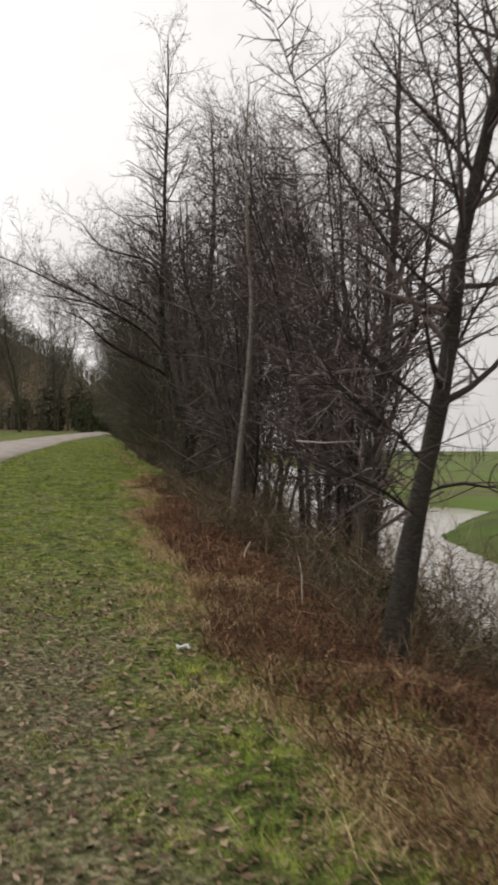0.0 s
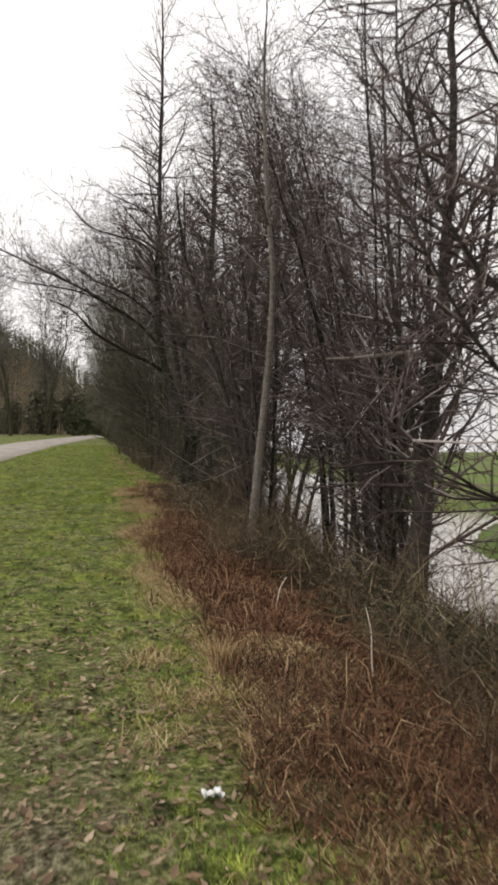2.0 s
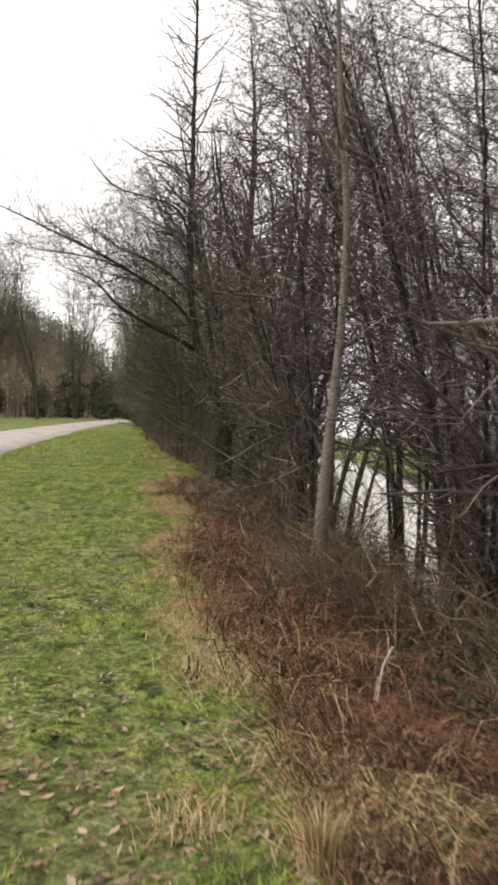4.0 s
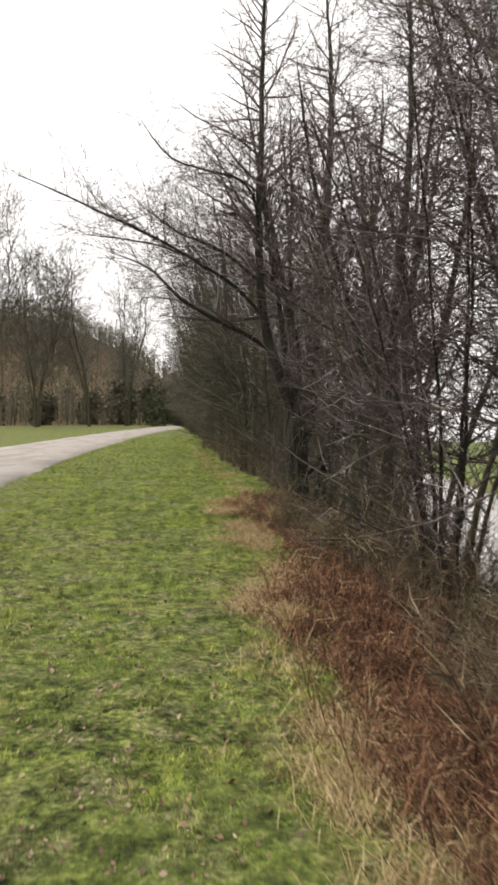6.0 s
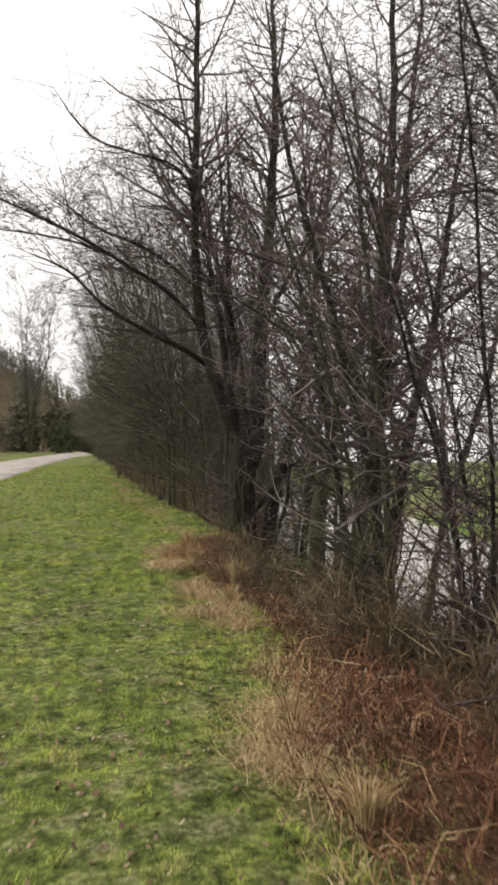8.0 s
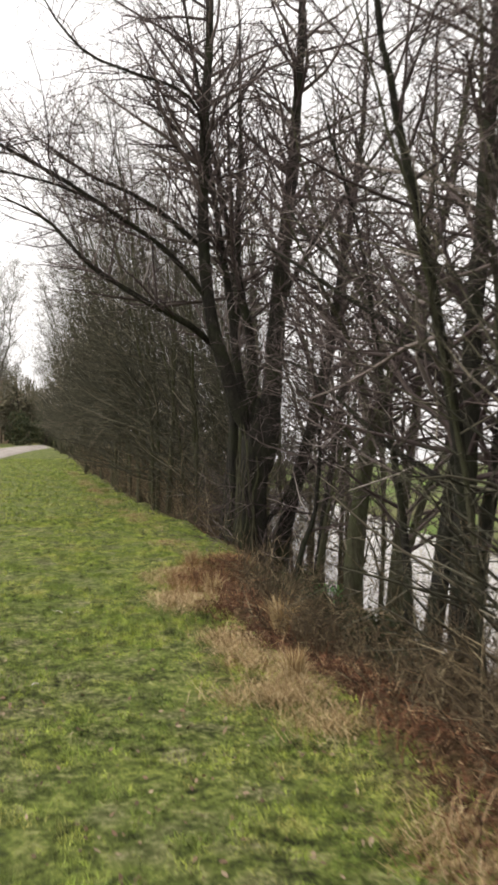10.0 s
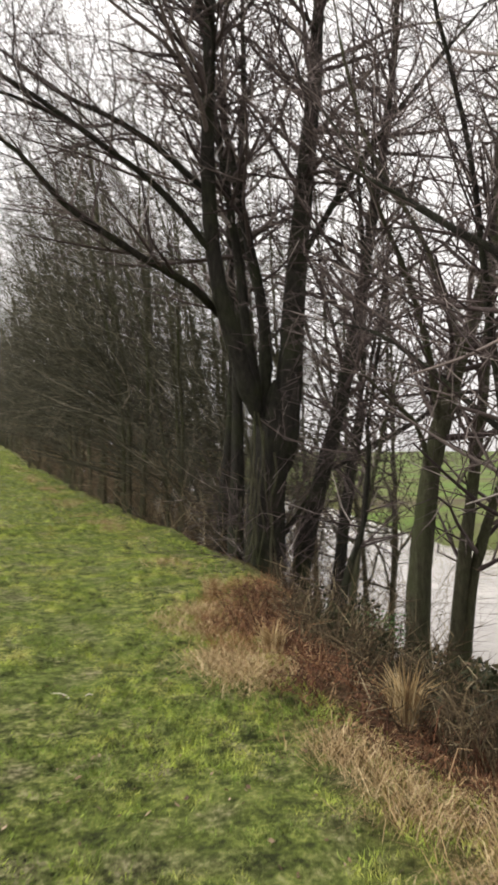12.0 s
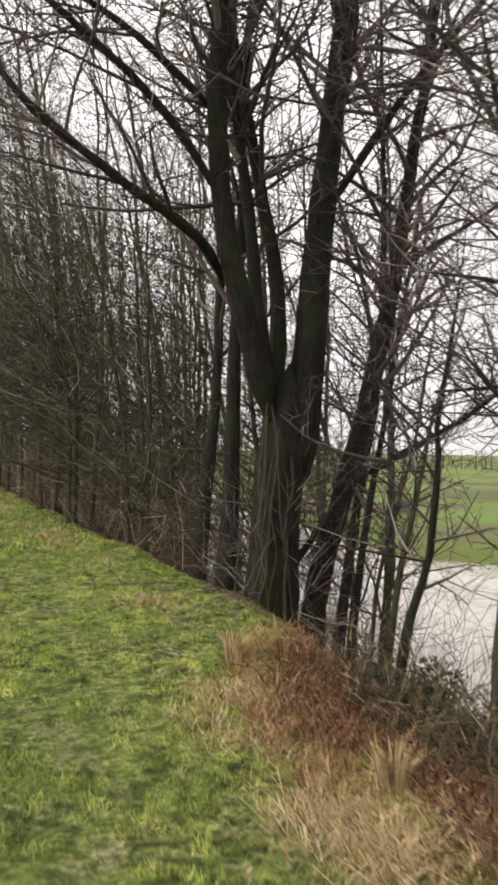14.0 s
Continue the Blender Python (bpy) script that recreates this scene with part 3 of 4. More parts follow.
young_birch()
pale_sapling()
old_alder()
leaning_tree("alder", "clump of dark leaning alder stems on the bank", (3.55, 18.5), (
    (0.13, ((3.45, 18.3, -0.1), (3.48, 18.3, 1.1), (3.52, 18.3, 2.0), (3.57, 18.3, 3.0), (3.66, 18.3, 4.2), (3.8, 18.3, 5.6), (3.9, 18.3, 8.5))),
    (0.10, ((3.55, 18.5, -0.1), (3.95, 18.7, 1.4), (4.25, 18.8, 2.5), (4.6, 18.9, 3.6), (4.85, 19.0, 4.8), (5.3, 19.0, 7.2))),
    (0.09, ((3.37, 18.8, 0.0), (3.65, 18.8, 1.5), (3.85, 18.8, 2.65), (4.02, 18.8, 3.9), (4.24, 18.8, 5.5), (4.6, 18.8, 8.2))),
    (0.06, ((3.5, 19.3, 0.0), (3.56, 19.5, 1.2), (3.32, 19.5, 2.6), (3.06, 19.4, 3.8), (2.5, 19.2, 5.5))),
    (0.07, ((3.5, 18.2, 0.9), (3.3, 18.0, 2.0), (2.9, 17.7, 3.4), (2.4, 17.4, 5.0), (2.1, 17.2, 6.6))),
    (0.04, ((3.55, 18.3, 2.5), (3.0, 19.0, 3.3), (2.5, 19.5, 3.8), (2.1, 19.9, 4.2))),
    (0.035, ((3.5, 18.3, 1.7), (3.2, 19.1, 2.1), (2.7, 20.0, 2.9), (2.5, 20.7, 3.1))),
    (0.03, ((3.8, 18.8, 2.4), (3.6, 20.0, 3.6), (3.1, 21.0, 4.6), (2.8, 22.0, 5.9))),
), 21, every=0.28, length=1.5, start=0.25)
leaning_tree("alder", "stout grey alder trunk leaning over the bank", (3.9, 10.9), (
    (0.12, ((3.86, 10.9, -0.8), (3.92, 10.9, 0.4), (4.05, 10.9, 1.6), (4.25, 10.9, 3.2), (4.42, 10.95, 4.8), (4.5, 11.0, 7.6))),
    (0.045, ((4.0, 10.9, 1.2), (3.7, 10.8, 2.4), (3.5, 10.7, 3.8), (3.4, 10.6, 6.2))),
    (0.04, ((4.1, 10.9, 2.0), (4.5, 10.8, 3.0), (4.8, 10.8, 4.6), (4.9, 10.8, 6.6))),
), 28, BIRCH, every=0.17, length=1.5, start=0.12)
leaning_tree("sapling", "thin pale sapling with whitish drooping twigs", (3.25, 15.9), (
    (0.022, ((3.25, 15.9, 0.2), (3.22, 15.9, 0.9), (3.15, 15.9, 1.7), (3.2, 15.9, 2.8), (3.3, 15.9, 4.2))),
    (0.012, ((3.17, 15.9, 1.6), (2.9, 15.8, 1.74), (2.69, 15.7, 1.68), (2.4, 15.65, 1.56), (2.02, 15.6, 1.32))),
    (0.009, ((2.69, 15.7, 1.68), (2.55, 15.6, 1.8), (2.35, 15.5, 1.82), (2.1, 15.4, 1.72))),
), 29, PALE, every=0.3, length=0.6)
leaning_tree("alder", "thin alder stems leaning out over the river", (4.35, 19.2), (
    (0.065, ((4.34, 19.2, -0.5), (4.7, 19.2, 0.74), (5.07, 19.2, 1.9), (5.35, 19.2, 2.65), (5.8, 19.2, 4.4), (6.1, 19.2, 6.0))),
    (0.06, ((4.2, 17.4, -0.5), (4.35, 17.3, 0.7), (4.6, 17.3, 1.6), (5.0, 17.4, 3.2), (5.4, 17.5, 5.5))),
    (0.05, ((4.5, 18.2, -0.5), (4.9, 18.2, 0.8), (5.3, 18.3, 2.0), (5.7, 18.4, 3.6))),
), 22, MOSSY)
leaning_tree("alder", "mossy alder trunks leaning over the water", (4.1, 21.3), (
    (0.13, ((3.72, 21.2, -0.1), (3.80, 21.2, 1.2), (3.96, 21.2, 2.05), (4.27, 21.2, 2.96), (4.58, 21.2, 3.85), (4.95, 21.2, 5.0), (5.4, 21.2, 7.5))),
    (0.085, ((4.34, 21.6, -0.4), (4.5, 21.6, 0.88), (4.62, 21.6, 1.7), (4.73, 21.6, 2.75), (4.81, 21.6, 3.85), (4.9, 21.6, 5.2), (5.0, 21.6, 7.5))),
    (0.09, ((4.45, 21.6, -0.4), (4.67, 21.6, 0.87), (4.89, 21.6, 1.5), (5.31, 21.6, 2.34), (6.0, 21.6, 3.7))),
    (0.045, ((4.0, 21.2, 2.2), (3.7, 21.0, 3.1), (3.2, 20.7, 3.8), (2.6, 20.4, 4.6))),
    (0.035, ((4.25, 21.2, 2.9), (3.95, 21.3, 3.9), (3.4, 21.4, 4.9), (3.1, 21.5, 6.4))),
    (0.03, ((3.9, 21.2, 1.7), (3.6, 21.0, 2.3), (3.3, 20.9, 2.5), (2.9, 20.8, 2.8))),
), 23, MOSSY, every=0.22)
leaning_tree("alder", "slim upright alder behind the old tree", (4.45, 24.5), (
    (0.07, ((4.47, 24.5, -0.2), (4.69, 24.5, 1.3), (4.9, 24.5, 2.6), (4.97, 24.5, 4.0), (4.9, 24.5, 6.0), (4.7, 24.5, 8.5))),
    (0.055, ((4.3, 24.0, -0.2), (4.5, 24.0, 1.3), (4.8, 24.0, 3.0), (5.2, 24.0, 5.2))),
), 24)
leaning_tree("alder", "twin dark alder trunks beside the old tree", (3.15, 24.6), (
    (0.095, ((3.1, 24.3, 0.1), (3.12, 24.3, 1.5), (3.12, 24.3, 2.6), (3.15, 24.3, 3.7), (3.2, 24.3, 5.5), (3.2, 24.3, 9.0))),
    (0.085, ((3.25, 25.4, 0.0), (3.33, 25.4, 1.4), (3.44, 25.4, 2.7), (3.45, 25.4, 3.9), (3.4, 25.3, 6.0), (3.2, 25.2, 9.5))),
), 25)
leaning_tree("sapling", "crooked thin sapling leaning over the bank", (3.25, 21.7), (
    (0.042, ((3.2, 21.7, 0.2), (3.28, 21.7, 0.84), (3.44, 21.7, 1.3), (3.5, 21.7, 1.8), (3.52, 21.7, 2.3), (3.7, 21.7, 3.6))),
), 26, every=0.16, length=0.8)
leaning_tree("sapling", "mossy forked sapling beside the water", (3.85, 22.8), (
    (0.04, ((3.8, 22.7, 0.0), (3.96, 22.7, 0.9), (4.15, 22.7, 1.65), (4.3, 22.7, 2.3), (4.7, 22.7, 3.6))),
    (0.028, ((4.2, 23.5, 0.2), (4.37, 23.5, 1.2), (4.6, 23.5, 1.85), (4.8, 23.5, 2.7), (5.0, 23.5, 3.8))),
), 27, MOSSY, every=0.2, length=0.9)

# ---- the thicket and the row of poles along the river ----
MADE = [
    pole_tree(31, 9.4, 5, 1.3, (-0.9, 0, 0), 0.05, BARK, "many-stemmed bare thicket tree with dense purple-brown twigs", 0.125, 1.5, 4.8, 0.26),
    pole_tree(32, 8.6, 6, 1.6, (-0.7, 0, 0), 0.042, BARK, "many-stemmed bare thicket tree with dense purple-brown twigs", 0.13, 1.4, 4.8),
    pole_tree(33, 9.6, 4, 1.1, (-0.9, 0, 0), 0.055, MOSSY, "tall bare riverside tree with arching side branches", 0.15, 2.0, 3.0, twigs=ROW_TWIG, top=0.6, low=0.8),
    pole_tree(34, 9.0, 3, 0.9, (-1.1, 0, 0), 0.06, MOSSY, "tall bare riverside tree with arching side branches", 0.14, 2.3, 3.0, 0.2, twigs=ROW_TWIG, top=0.6, low=0.8),
    pole_tree(35, 8.6, 3, 0.7, (-0.6, 0, 0), 0.05, MOSSY, "slim mossy bare trunks in the riverside row", 0.16, 1.7, 3.0, twigs=ROW_TWIG, top=0.6, low=0.8),
    pole_tree(36, 9.2, 3, 0.9, (-0.9, 0, 0), 0.06, MOSSY, "bare tree in the riverside row with arching branches", 0.28, 2.4, 2.6, 0.14, 0.006, ROW_TWIG, 0.65, 0.85),
]
spots = np.random.default_rng(41)
ROW = [(4.5, 12.8, 1), (5.3, 15.6, 0), (4.3, 14.9, 0), (5.0, 14.2, 1), (3.75, 11.9, 1), (3.1, 15.2, 1), (3.0, 16.9, 4), (4.2, 25.8, 4)]
y = 26.6
while y < 84:
    near = y < 37
    ROW.append((float(grass_edge(y)) + 0.45 + spots.uniform(0, 0.5), y, int(spots.choice([2, 3, 3, 4])) if near else 5))
    ROW.append((float(grass_edge(y)) + 1.8 + spots.uniform(0, 1.4), y + spots.uniform(0.2, 1.2), int(spots.choice([0, 2, 4])) if near else 5))
    if y < 48:
        ROW.append((float(grass_edge(y)) + 3.3 + spots.uniform(0, 1.2), y + spots.uniform(-0.5, 0.8), 5))
    y += spots.uniform(1.5, 2.1) * (1.0 if near else 1.9)
used = set()
for x, y, k in ROW:
    m = at_land(x, y, spots.uniform(-30, 30), (spots.uniform(0.84, 1.04) if x < float(grass_edge(y)) + 1.5 else spots.uniform(0.98, 1.18)) if y > 20 else spots.uniform(0.78, 0.86) if x < 3.7 else spots.uniform(0.92, 1.02))
    if k in used:
        copy_thing(MADE[k], m)
    else:
        MADE[k].matrix_basis = m
        used.add(k)


# ---- trees and bushes beyond the path ----
def far_tree(seed, height, count, label):
    rng = np.random.default_rng(seed)
    root = tagged(new("bare_tree"), label, "tree", "trees beyond the path")
    crown = Wood()
    crown.thin = 0.011
    for k in range(count):
        a = rng.uniform(0, 2 * math.pi)
        o = np.array([math.cos(a), math.sin(a), 0])
        h = height * rng.uniform(0.75, 1.0)
        line = [o * 0.12 - np.array([0, 0, 0.4]), o * 0.3 + np.array([0, 0, h * 0.16]), o * height * 0.1 + np.array([0, 0, h * 0.55]), o * height * rng.uniform(0.08, 0.24) + np.array([0, 0, h])]
        p, r = stem_part(root, line, height * (0.009 if k == 0 else 0.005), 0.015, MOSSY, rng, "trunk", 6, 0.3, 0.06)
        dress(crown, rng, p, r, 0.24, 0.3, height * 0.26, 2, 2.1, (0, 0, 0.1), 0.12, 0.45)
    crown.put("crown", FAR_CROWN, root, "fine bare twigs")
    return root


FAR = [far_tree(51, 14.5, 7, "tall bare tree with several spreading stems behind the path"), far_tree(52, 15.0, 4, "tall bare tree with a rounded crown behind the path")]
FAR[0].matrix_basis = at_land(-12.2, 105, 20, 1.45)
FAR[1].matrix_basis = at_land(-6.1, 105, 0, 1.4)
for x, y, k, s, turn in ((-18, 107, 0, 1.45, 140), (-24, 103, 1, 1.4, 80), (-2.2, 112, 1, 1.0, 110)):
    copy_thing(FAR[k], at_land(x, y, turn, s))


def bush(seed, wide, tall, material, label, dense=900, name="bush", group="bushes beyond the path"):
    """A rounded uneven bush: many small leaves or twigs on a stem frame."""
    rng = np.random.default_rng(seed)
    root = tagged(new(name), label, "bush", group)
    frame_, leaves = Wood(), Wood()
    for _ in range(9):
        a = rng.uniform(0, 2 * math.pi)
        spray(frame_, rng, (0, 0, -0.1), (math.cos(a) * wide / tall * 0.6, math.sin(a) * wide / tall * 0.6, 1), tall * rng.uniform(0.6, 0.95), 0.03 * tall / 3, 1, 2.0 / tall * 3, 0.1)
    lumps = [(rng.uniform(-0.6, 0.6) * wide, rng.uniform(-0.6, 0.6) * wide, rng.uniform(0.25, 0.75) * tall, rng.uniform(0.25, 0.45)) for _ in range(9)]
    for _ in range(dense):
        x, y, z, s = lumps[rng.integers(len(lumps))]
        q = rng.normal(0, 1, 3)
        q /= np.linalg.norm(q)
        p = np.array([x, y, z]) + q * s * np.array([wide, wide, tall]) * rng.uniform(0.55, 1.0)
        p[2] = abs(p[2])
        d = rng.normal(0, 1, 3) + q
        d /= np.linalg.norm(d)
        side = np.cross(d, rng.normal(0, 1, 3))
        side /= np.linalg.norm(side) + 1e-9
        size = 0.075 * tall * rng.uniform(0.6, 1.3)
        leaves.blade(p, p + d * size, size * 0.35, side)
    frame_.put("stem_frame", TWIG, root)
    leaves.put("foliage", material, root)
    return root


DARK_BUSH = bush(61, 2.0, 3.6, EVERGREEN, "dark evergreen bush at the far bend of the path", 2600)
DARK_BUSH.matrix_basis = at_land(1.2, 108)
copy_thing(DARK_BUSH, at_land(4.0, 107, 70, 0.95))
copy_thing(DARK_BUSH, at_land(6.6, 106, 170, 0.8))
BROWN_BUSH = bush(62, 2.6, 5.5, FAR_TWIG, "bare brown-green scrub behind the path", 3000)
BROWN_BUSH.matrix_basis = at_land(-2.8, 120)
for x, y, s, turn in ((-8, 128, 1.0, 40), (-14, 126, 1.0, 90), (-20, 125, 1.1, 150), (-26, 124, 1.1, 200), (-32, 126, 1.2, 260), (-39, 124, 1.2, 310), (8.5, 118, 1.2, 120), (2.5, 126, 1.5, 220), (-4, 132, 1.5, 330), (13, 116, 1.4, 15), (17, 124, 1.6, 70)):
    copy_thing(BROWN_BUSH, at_land(x, y, turn, s))


def woods(name, label, count, seed, place, tall, material):
    """Far bare woodland, nobody could count the trees."""
    rng = np.random.default_rng(seed)
    w = Wood()
    for _ in range(count):
        x, y = place(rng)
        z = float(land(x, y)) - 0.3
        h = tall * rng.uniform(0.6, 1.15)
        if h > 4:
            w.tube([(x, y, z), (x + rng.normal(0, 0.2), y, z + h * 0.8)], [0.12, 0.05], 3)
        for _ in range(56):
            g = rng.normal(0, 1, 3)
            g /= np.linalg.norm(g)
            p = np.array([x, y, z + h * 0.5]) + g * np.array([0.3, 0.3, 0.48]) * h * rng.uniform(0.4, 1.0)
            d = rng.normal(0, 1, 3) + np.array([0, 0, 0.6])
            d /= np.linalg.norm(d)
            side = np.cross(d, g)
            w.blade(p, p + d * h * rng.uniform(0.05, 0.12), 0.009 * h, side / (np.linalg.norm(side) + 1e-9))
    tagged(w.put(name, material), label, "woodland", kind="stuff")


woods("hill_woods", "bare winter woodland covering the hillside", 1900, 71, lambda r: (r.uniform(-150, 25), r.uniform(135, 330)), 9, FAR_TWIG)
woods("far_scrub", "bare brown-olive scrub and young trees behind the path", 560, 73, lambda r: (r.uniform(-75, 22), r.uniform(116, 150)), 5, FAR_TWIG)
woods("far_hedge", "low bare hedge and trees at the far side of the meadow", 560, 72, lambda r: (lambda u: (40 + 160 * u + r.normal(0, 2), 190 - 150 * u + r.normal(0, 3)))(r.random()), 3.9, FAR_TWIG)

# ---- undergrowth ----
rng = np.random.default_rng(81)


def in_grass(n, y0, y1, x0=-3.2, over=0.25):
    y = y0 + (y1 - y0) * rng.random(n) ** 1.0
    x = x0 + (grass_edge(y) + over - x0) * rng.random(n)
    return x, y


def blades(name, material, x, y, tall, wide, lean, label, category, z_off=0.0):
    """Loose blades on the land: two-piece bent slips, one mesh."""
    n = len(x)
    z = land(x, y) + bumps(x, y) - 0.01 + z_off
    a, b = rng.uniform(0, 2 * math.pi, n), rng.uniform(0, 2 * math.pi, n)
    h = tall * rng.uniform(0.5, 1.2, n)
    d = np.stack([np.cos(a), np.sin(a), np.zeros(n)], -1)
    s = np.stack([np.cos(b), np.sin(b), np.zeros(n)], -1) * (wide * rng.uniform(0.6, 1.3, n))[:, None]
    p = np.stack([x, y, z], -1)
    bend = lean * rng.uniform(0.3, 1.2, n)
    up = np.array([0, 0, 1.0])
    m = p + d * (h * bend * 0.35)[:, None] + up * (h * 0.6)[:, None]
    t = p + d * (h * bend)[:, None] + up * (h * np.clip(1.05 - 0.45 * bend, 0.25, 1))[:, None]
    v = np.stack([p - s, p + s, m + s * 0.7, m - s * 0.7, t], 1).reshape(-1, 3)
    i = np.arange(n)[:, None] * 5
    faces = (i + np.array([[0, 1, 2, 3]])).tolist() + (i + np.array([[3, 2, 4]])).tolist()
    ob = mesh_part(name, v.tolist(), faces, material)
    return tagged(ob, label, category, kind="stuff")


def slips(name, material, x, y, tall, wide, flat, label, category, lift=0.0):
    """Single tapering slips, leaning every way."""
    n = len(x)
    a, b = rng.uniform(0, 2 * math.pi, n), rng.uniform(0, 2 * math.pi, n)
    h = tall * rng.uniform(0.45, 1.25, n)
    tilt = np.clip(rng.normal(flat, 0.3, n), 0.05, 1.5)
    p = np.stack([x, y, land(x, y) + bumps(x, y) - 0.006 + lift], -1)
    d = np.stack([np.cos(a) * np.sin(tilt), np.sin(a) * np.sin(tilt), np.cos(tilt)], -1)
    s = np.stack([np.cos(b), np.sin(b), rng.normal(0, 0.3, n)], -1) * (wide * rng.uniform(0.6, 1.3, n))[:, None]
    v = np.stack([p - s, p + s, p + d * h[:, None]], 1).reshape(-1, 3)
    ob = mesh_part(name, v.tolist(), (np.arange(n)[:, None] * 3 + np.arange(3)).tolist(), material)
    return tagged(ob, label, category, kind="stuff")


def turf(n, y0, y1, x0, bare, tall, wide, label, over=0.25):
    """Grass in tussocks with worn gaps between them."""
    x, y = in_grass(n, y0, y1, x0, over)
    lump = 0.55 * vnoise(x, y, 8.0, 1) + 0.45 * vnoise(x, y, 2.2, 2) + 0.12 * np.clip((x - grass_edge(y) + 0.9), 0, 1)
    lump = lump - 0.09 * ramp01(9.0 - y, 0, 4) * ramp01(0.55 - x, 0, 0.6)
    keep = lump + rng.normal(0, 0.08, len(x)) > bare
    x, y, lump = x[keep], y[keep], lump[keep]
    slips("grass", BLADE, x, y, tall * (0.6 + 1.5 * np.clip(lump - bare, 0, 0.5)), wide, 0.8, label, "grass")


turf(230000, 1.8, 10, -2.6, 0.54, 0.045, 0.0022, "short worn winter grass on the verge with muddy gaps")
turf(22000, 1.8, 5.5, 0.6, 0.5, 0.08, 0.0024, "yellow-green grass growing between the dead bracken", 0.9)
turf(210000, 10, 18, -2.6, 0.47, 0.05, 0.0025, "short damp winter grass on the verge", 0.5)
turf(190000, 18, 27, -2.4, 0.42, 0.055, 0.0027, "short damp green grass beside the old tree", 0.55)
turf(60000, 26, 60, -2.4, 0.3, 0.07, 0.009, "short green grass along the tree row", 0.5)

# dry straw-coloured grass in tufts along the edge
def tufts(y0, y1, count, offset, per, tall, seed_spread=0.16):
    cy = rng.uniform(y0, y1, count)
    cx = grass_edge(cy) + offset + rng.normal(0, seed_spread, count)
    x = np.repeat(cx, per) + rng.normal(0, 0.09, count * per)
    y = np.repeat(cy, per) + rng.normal(0, 0.09, count * per)
    return x, y


for y0, y1, count, off, tall in ((2, 8, 60, 0.3, 0.15), (8, 14, 62, 0.1, 0.16), (13, 19, 66, 0.14, 0.15), (18, 19.8, 30, 0.24, 0.14), (19.8, 22.2, 14, 0.15, 0.12), (23, 45, 60, -0.05, 0.12)):
    x, y = tufts(y0, y1, count, off, 110, tall, 0.11 if y0 > 2 else 0.25)
    keep = np.sin(1.9 * y + 0.8) + np.sin(4.3 * y) * 0.6 + rng.normal(0, 0.5, len(y)) > -0.25
    blades("dry_grass", STRAW, x[keep], y[keep], tall, 0.002, 2.2, "bleached dry grass tufts along the edge of the verge", "grass")

# yellow-green moss and grass growing into the bracken
for y0, y1, off, count in ((3.0, 5.2, 0.25, 26), (6.5, 9.5, 0.2, 22), (10, 13, 0.15, 18), (18.5, 21.5, 0.35, 10)):
    x, y = tufts(y0, y1, count, off, 110, 0.1, 0.22)
    blades("grass", BLADE, x, y, 0.06, 0.0022, 1.9, "yellow-green grass tufts at the edge of the bracken", "grass")

# dead bracken
def bracken(y0, y1, n, x_in, x_out, tall, label):
    y = rng.uniform(y0, y1, n)
    u = rng.random(n) ** 0.85
    x = grass_edge(y) + x_in + (x_out - x_in) * u + (vnoise(y, y * 0, 1.4, 5) - 0.35) * 0.55 * (1 - u)
    lump = vnoise(x, y, 2.4, 6)
    thin = np.where((y < 5.2) & (x < grass_edge(y) + 1.0), 0.4, 1.0)
    keep = (lump + rng.normal(0, 0.15, n) > 0.3) & (rng.random(n) < 0.5 * thin)
    k = rng.random(n) < 0.9 * thin
    near = k & (y < 7.6) & (rng.random(n) < 0.55)
    if near.any():
        slips("leaf_litter", LITTER, x[near], y[near], 0.05 + 0.06 * lump[near], 0.004, 0.9, "olive-brown dead leaves and stems on the bank", "litter", (0.02 + 0.8 * tall * lump * rng.random(n) ** 1.4)[near])
        k = k & ~near
    slips("dead_bracken", BRACKEN, x[k], y[k], 0.03 + 0.05 * lump[k], 0.0055, 1.15, label, "bracken", (0.02 + 0.75 * tall * lump * rng.random(n) ** 1.4)[k])
    blades("dead_bracken", BRACKEN, x[keep], y[keep], tall * (0.5 + 1.1 * lump[keep]), 0.0026, 1.9, label, "bracken")
    k = n // 60
    w = Wood()
    for _ in range(k):
        yy = rng.uniform(y0, y1)
        xx = float(grass_edge(yy)) + x_in + (x_out - x_in) * rng.random()
        z = float(land(xx, yy))
        a = rng.uniform(0, 2 * math.pi)
        h = tall * rng.uniform(0.6, 1.9)
        r = h * rng.uniform(0.3, 1.3)
        w.tube([(xx, yy, z), (xx + math.cos(a) * r * 0.4, yy + math.sin(a) * r * 0.4, z + h * 0.65), (xx + math.cos(a) * r, yy + math.sin(a) * r, z + h * 0.7)], [0.0038, 0.003, 0.0015], 3)
    tagged(w.put("bracken_stalk", BRACKEN), "bent dry stalks in the dead bracken", "bracken", kind="stuff")


bracken(1.5, 9, 90000, 0.12, 2.6, 0.18, "flattened rust-brown dead bracken on the bank")
bracken(9, 14.9, 66000, 0.06, 2.2, 0.2, "flattened rust-brown dead bracken on the bank")
bracken(14.6, 18.6, 15000, 0.3, 2.2, 0.13, "brown leaf litter and dead stalks on the bank")
bracken(21.5, 26.5, 8000, 0.9, 2.6, 0.1, "brown leaf litter round the old tree")
bracken(18.5, 21.9, 8000, 0.35, 1.5, 0.2, "rust-brown dead bracken at the foot of the trees")


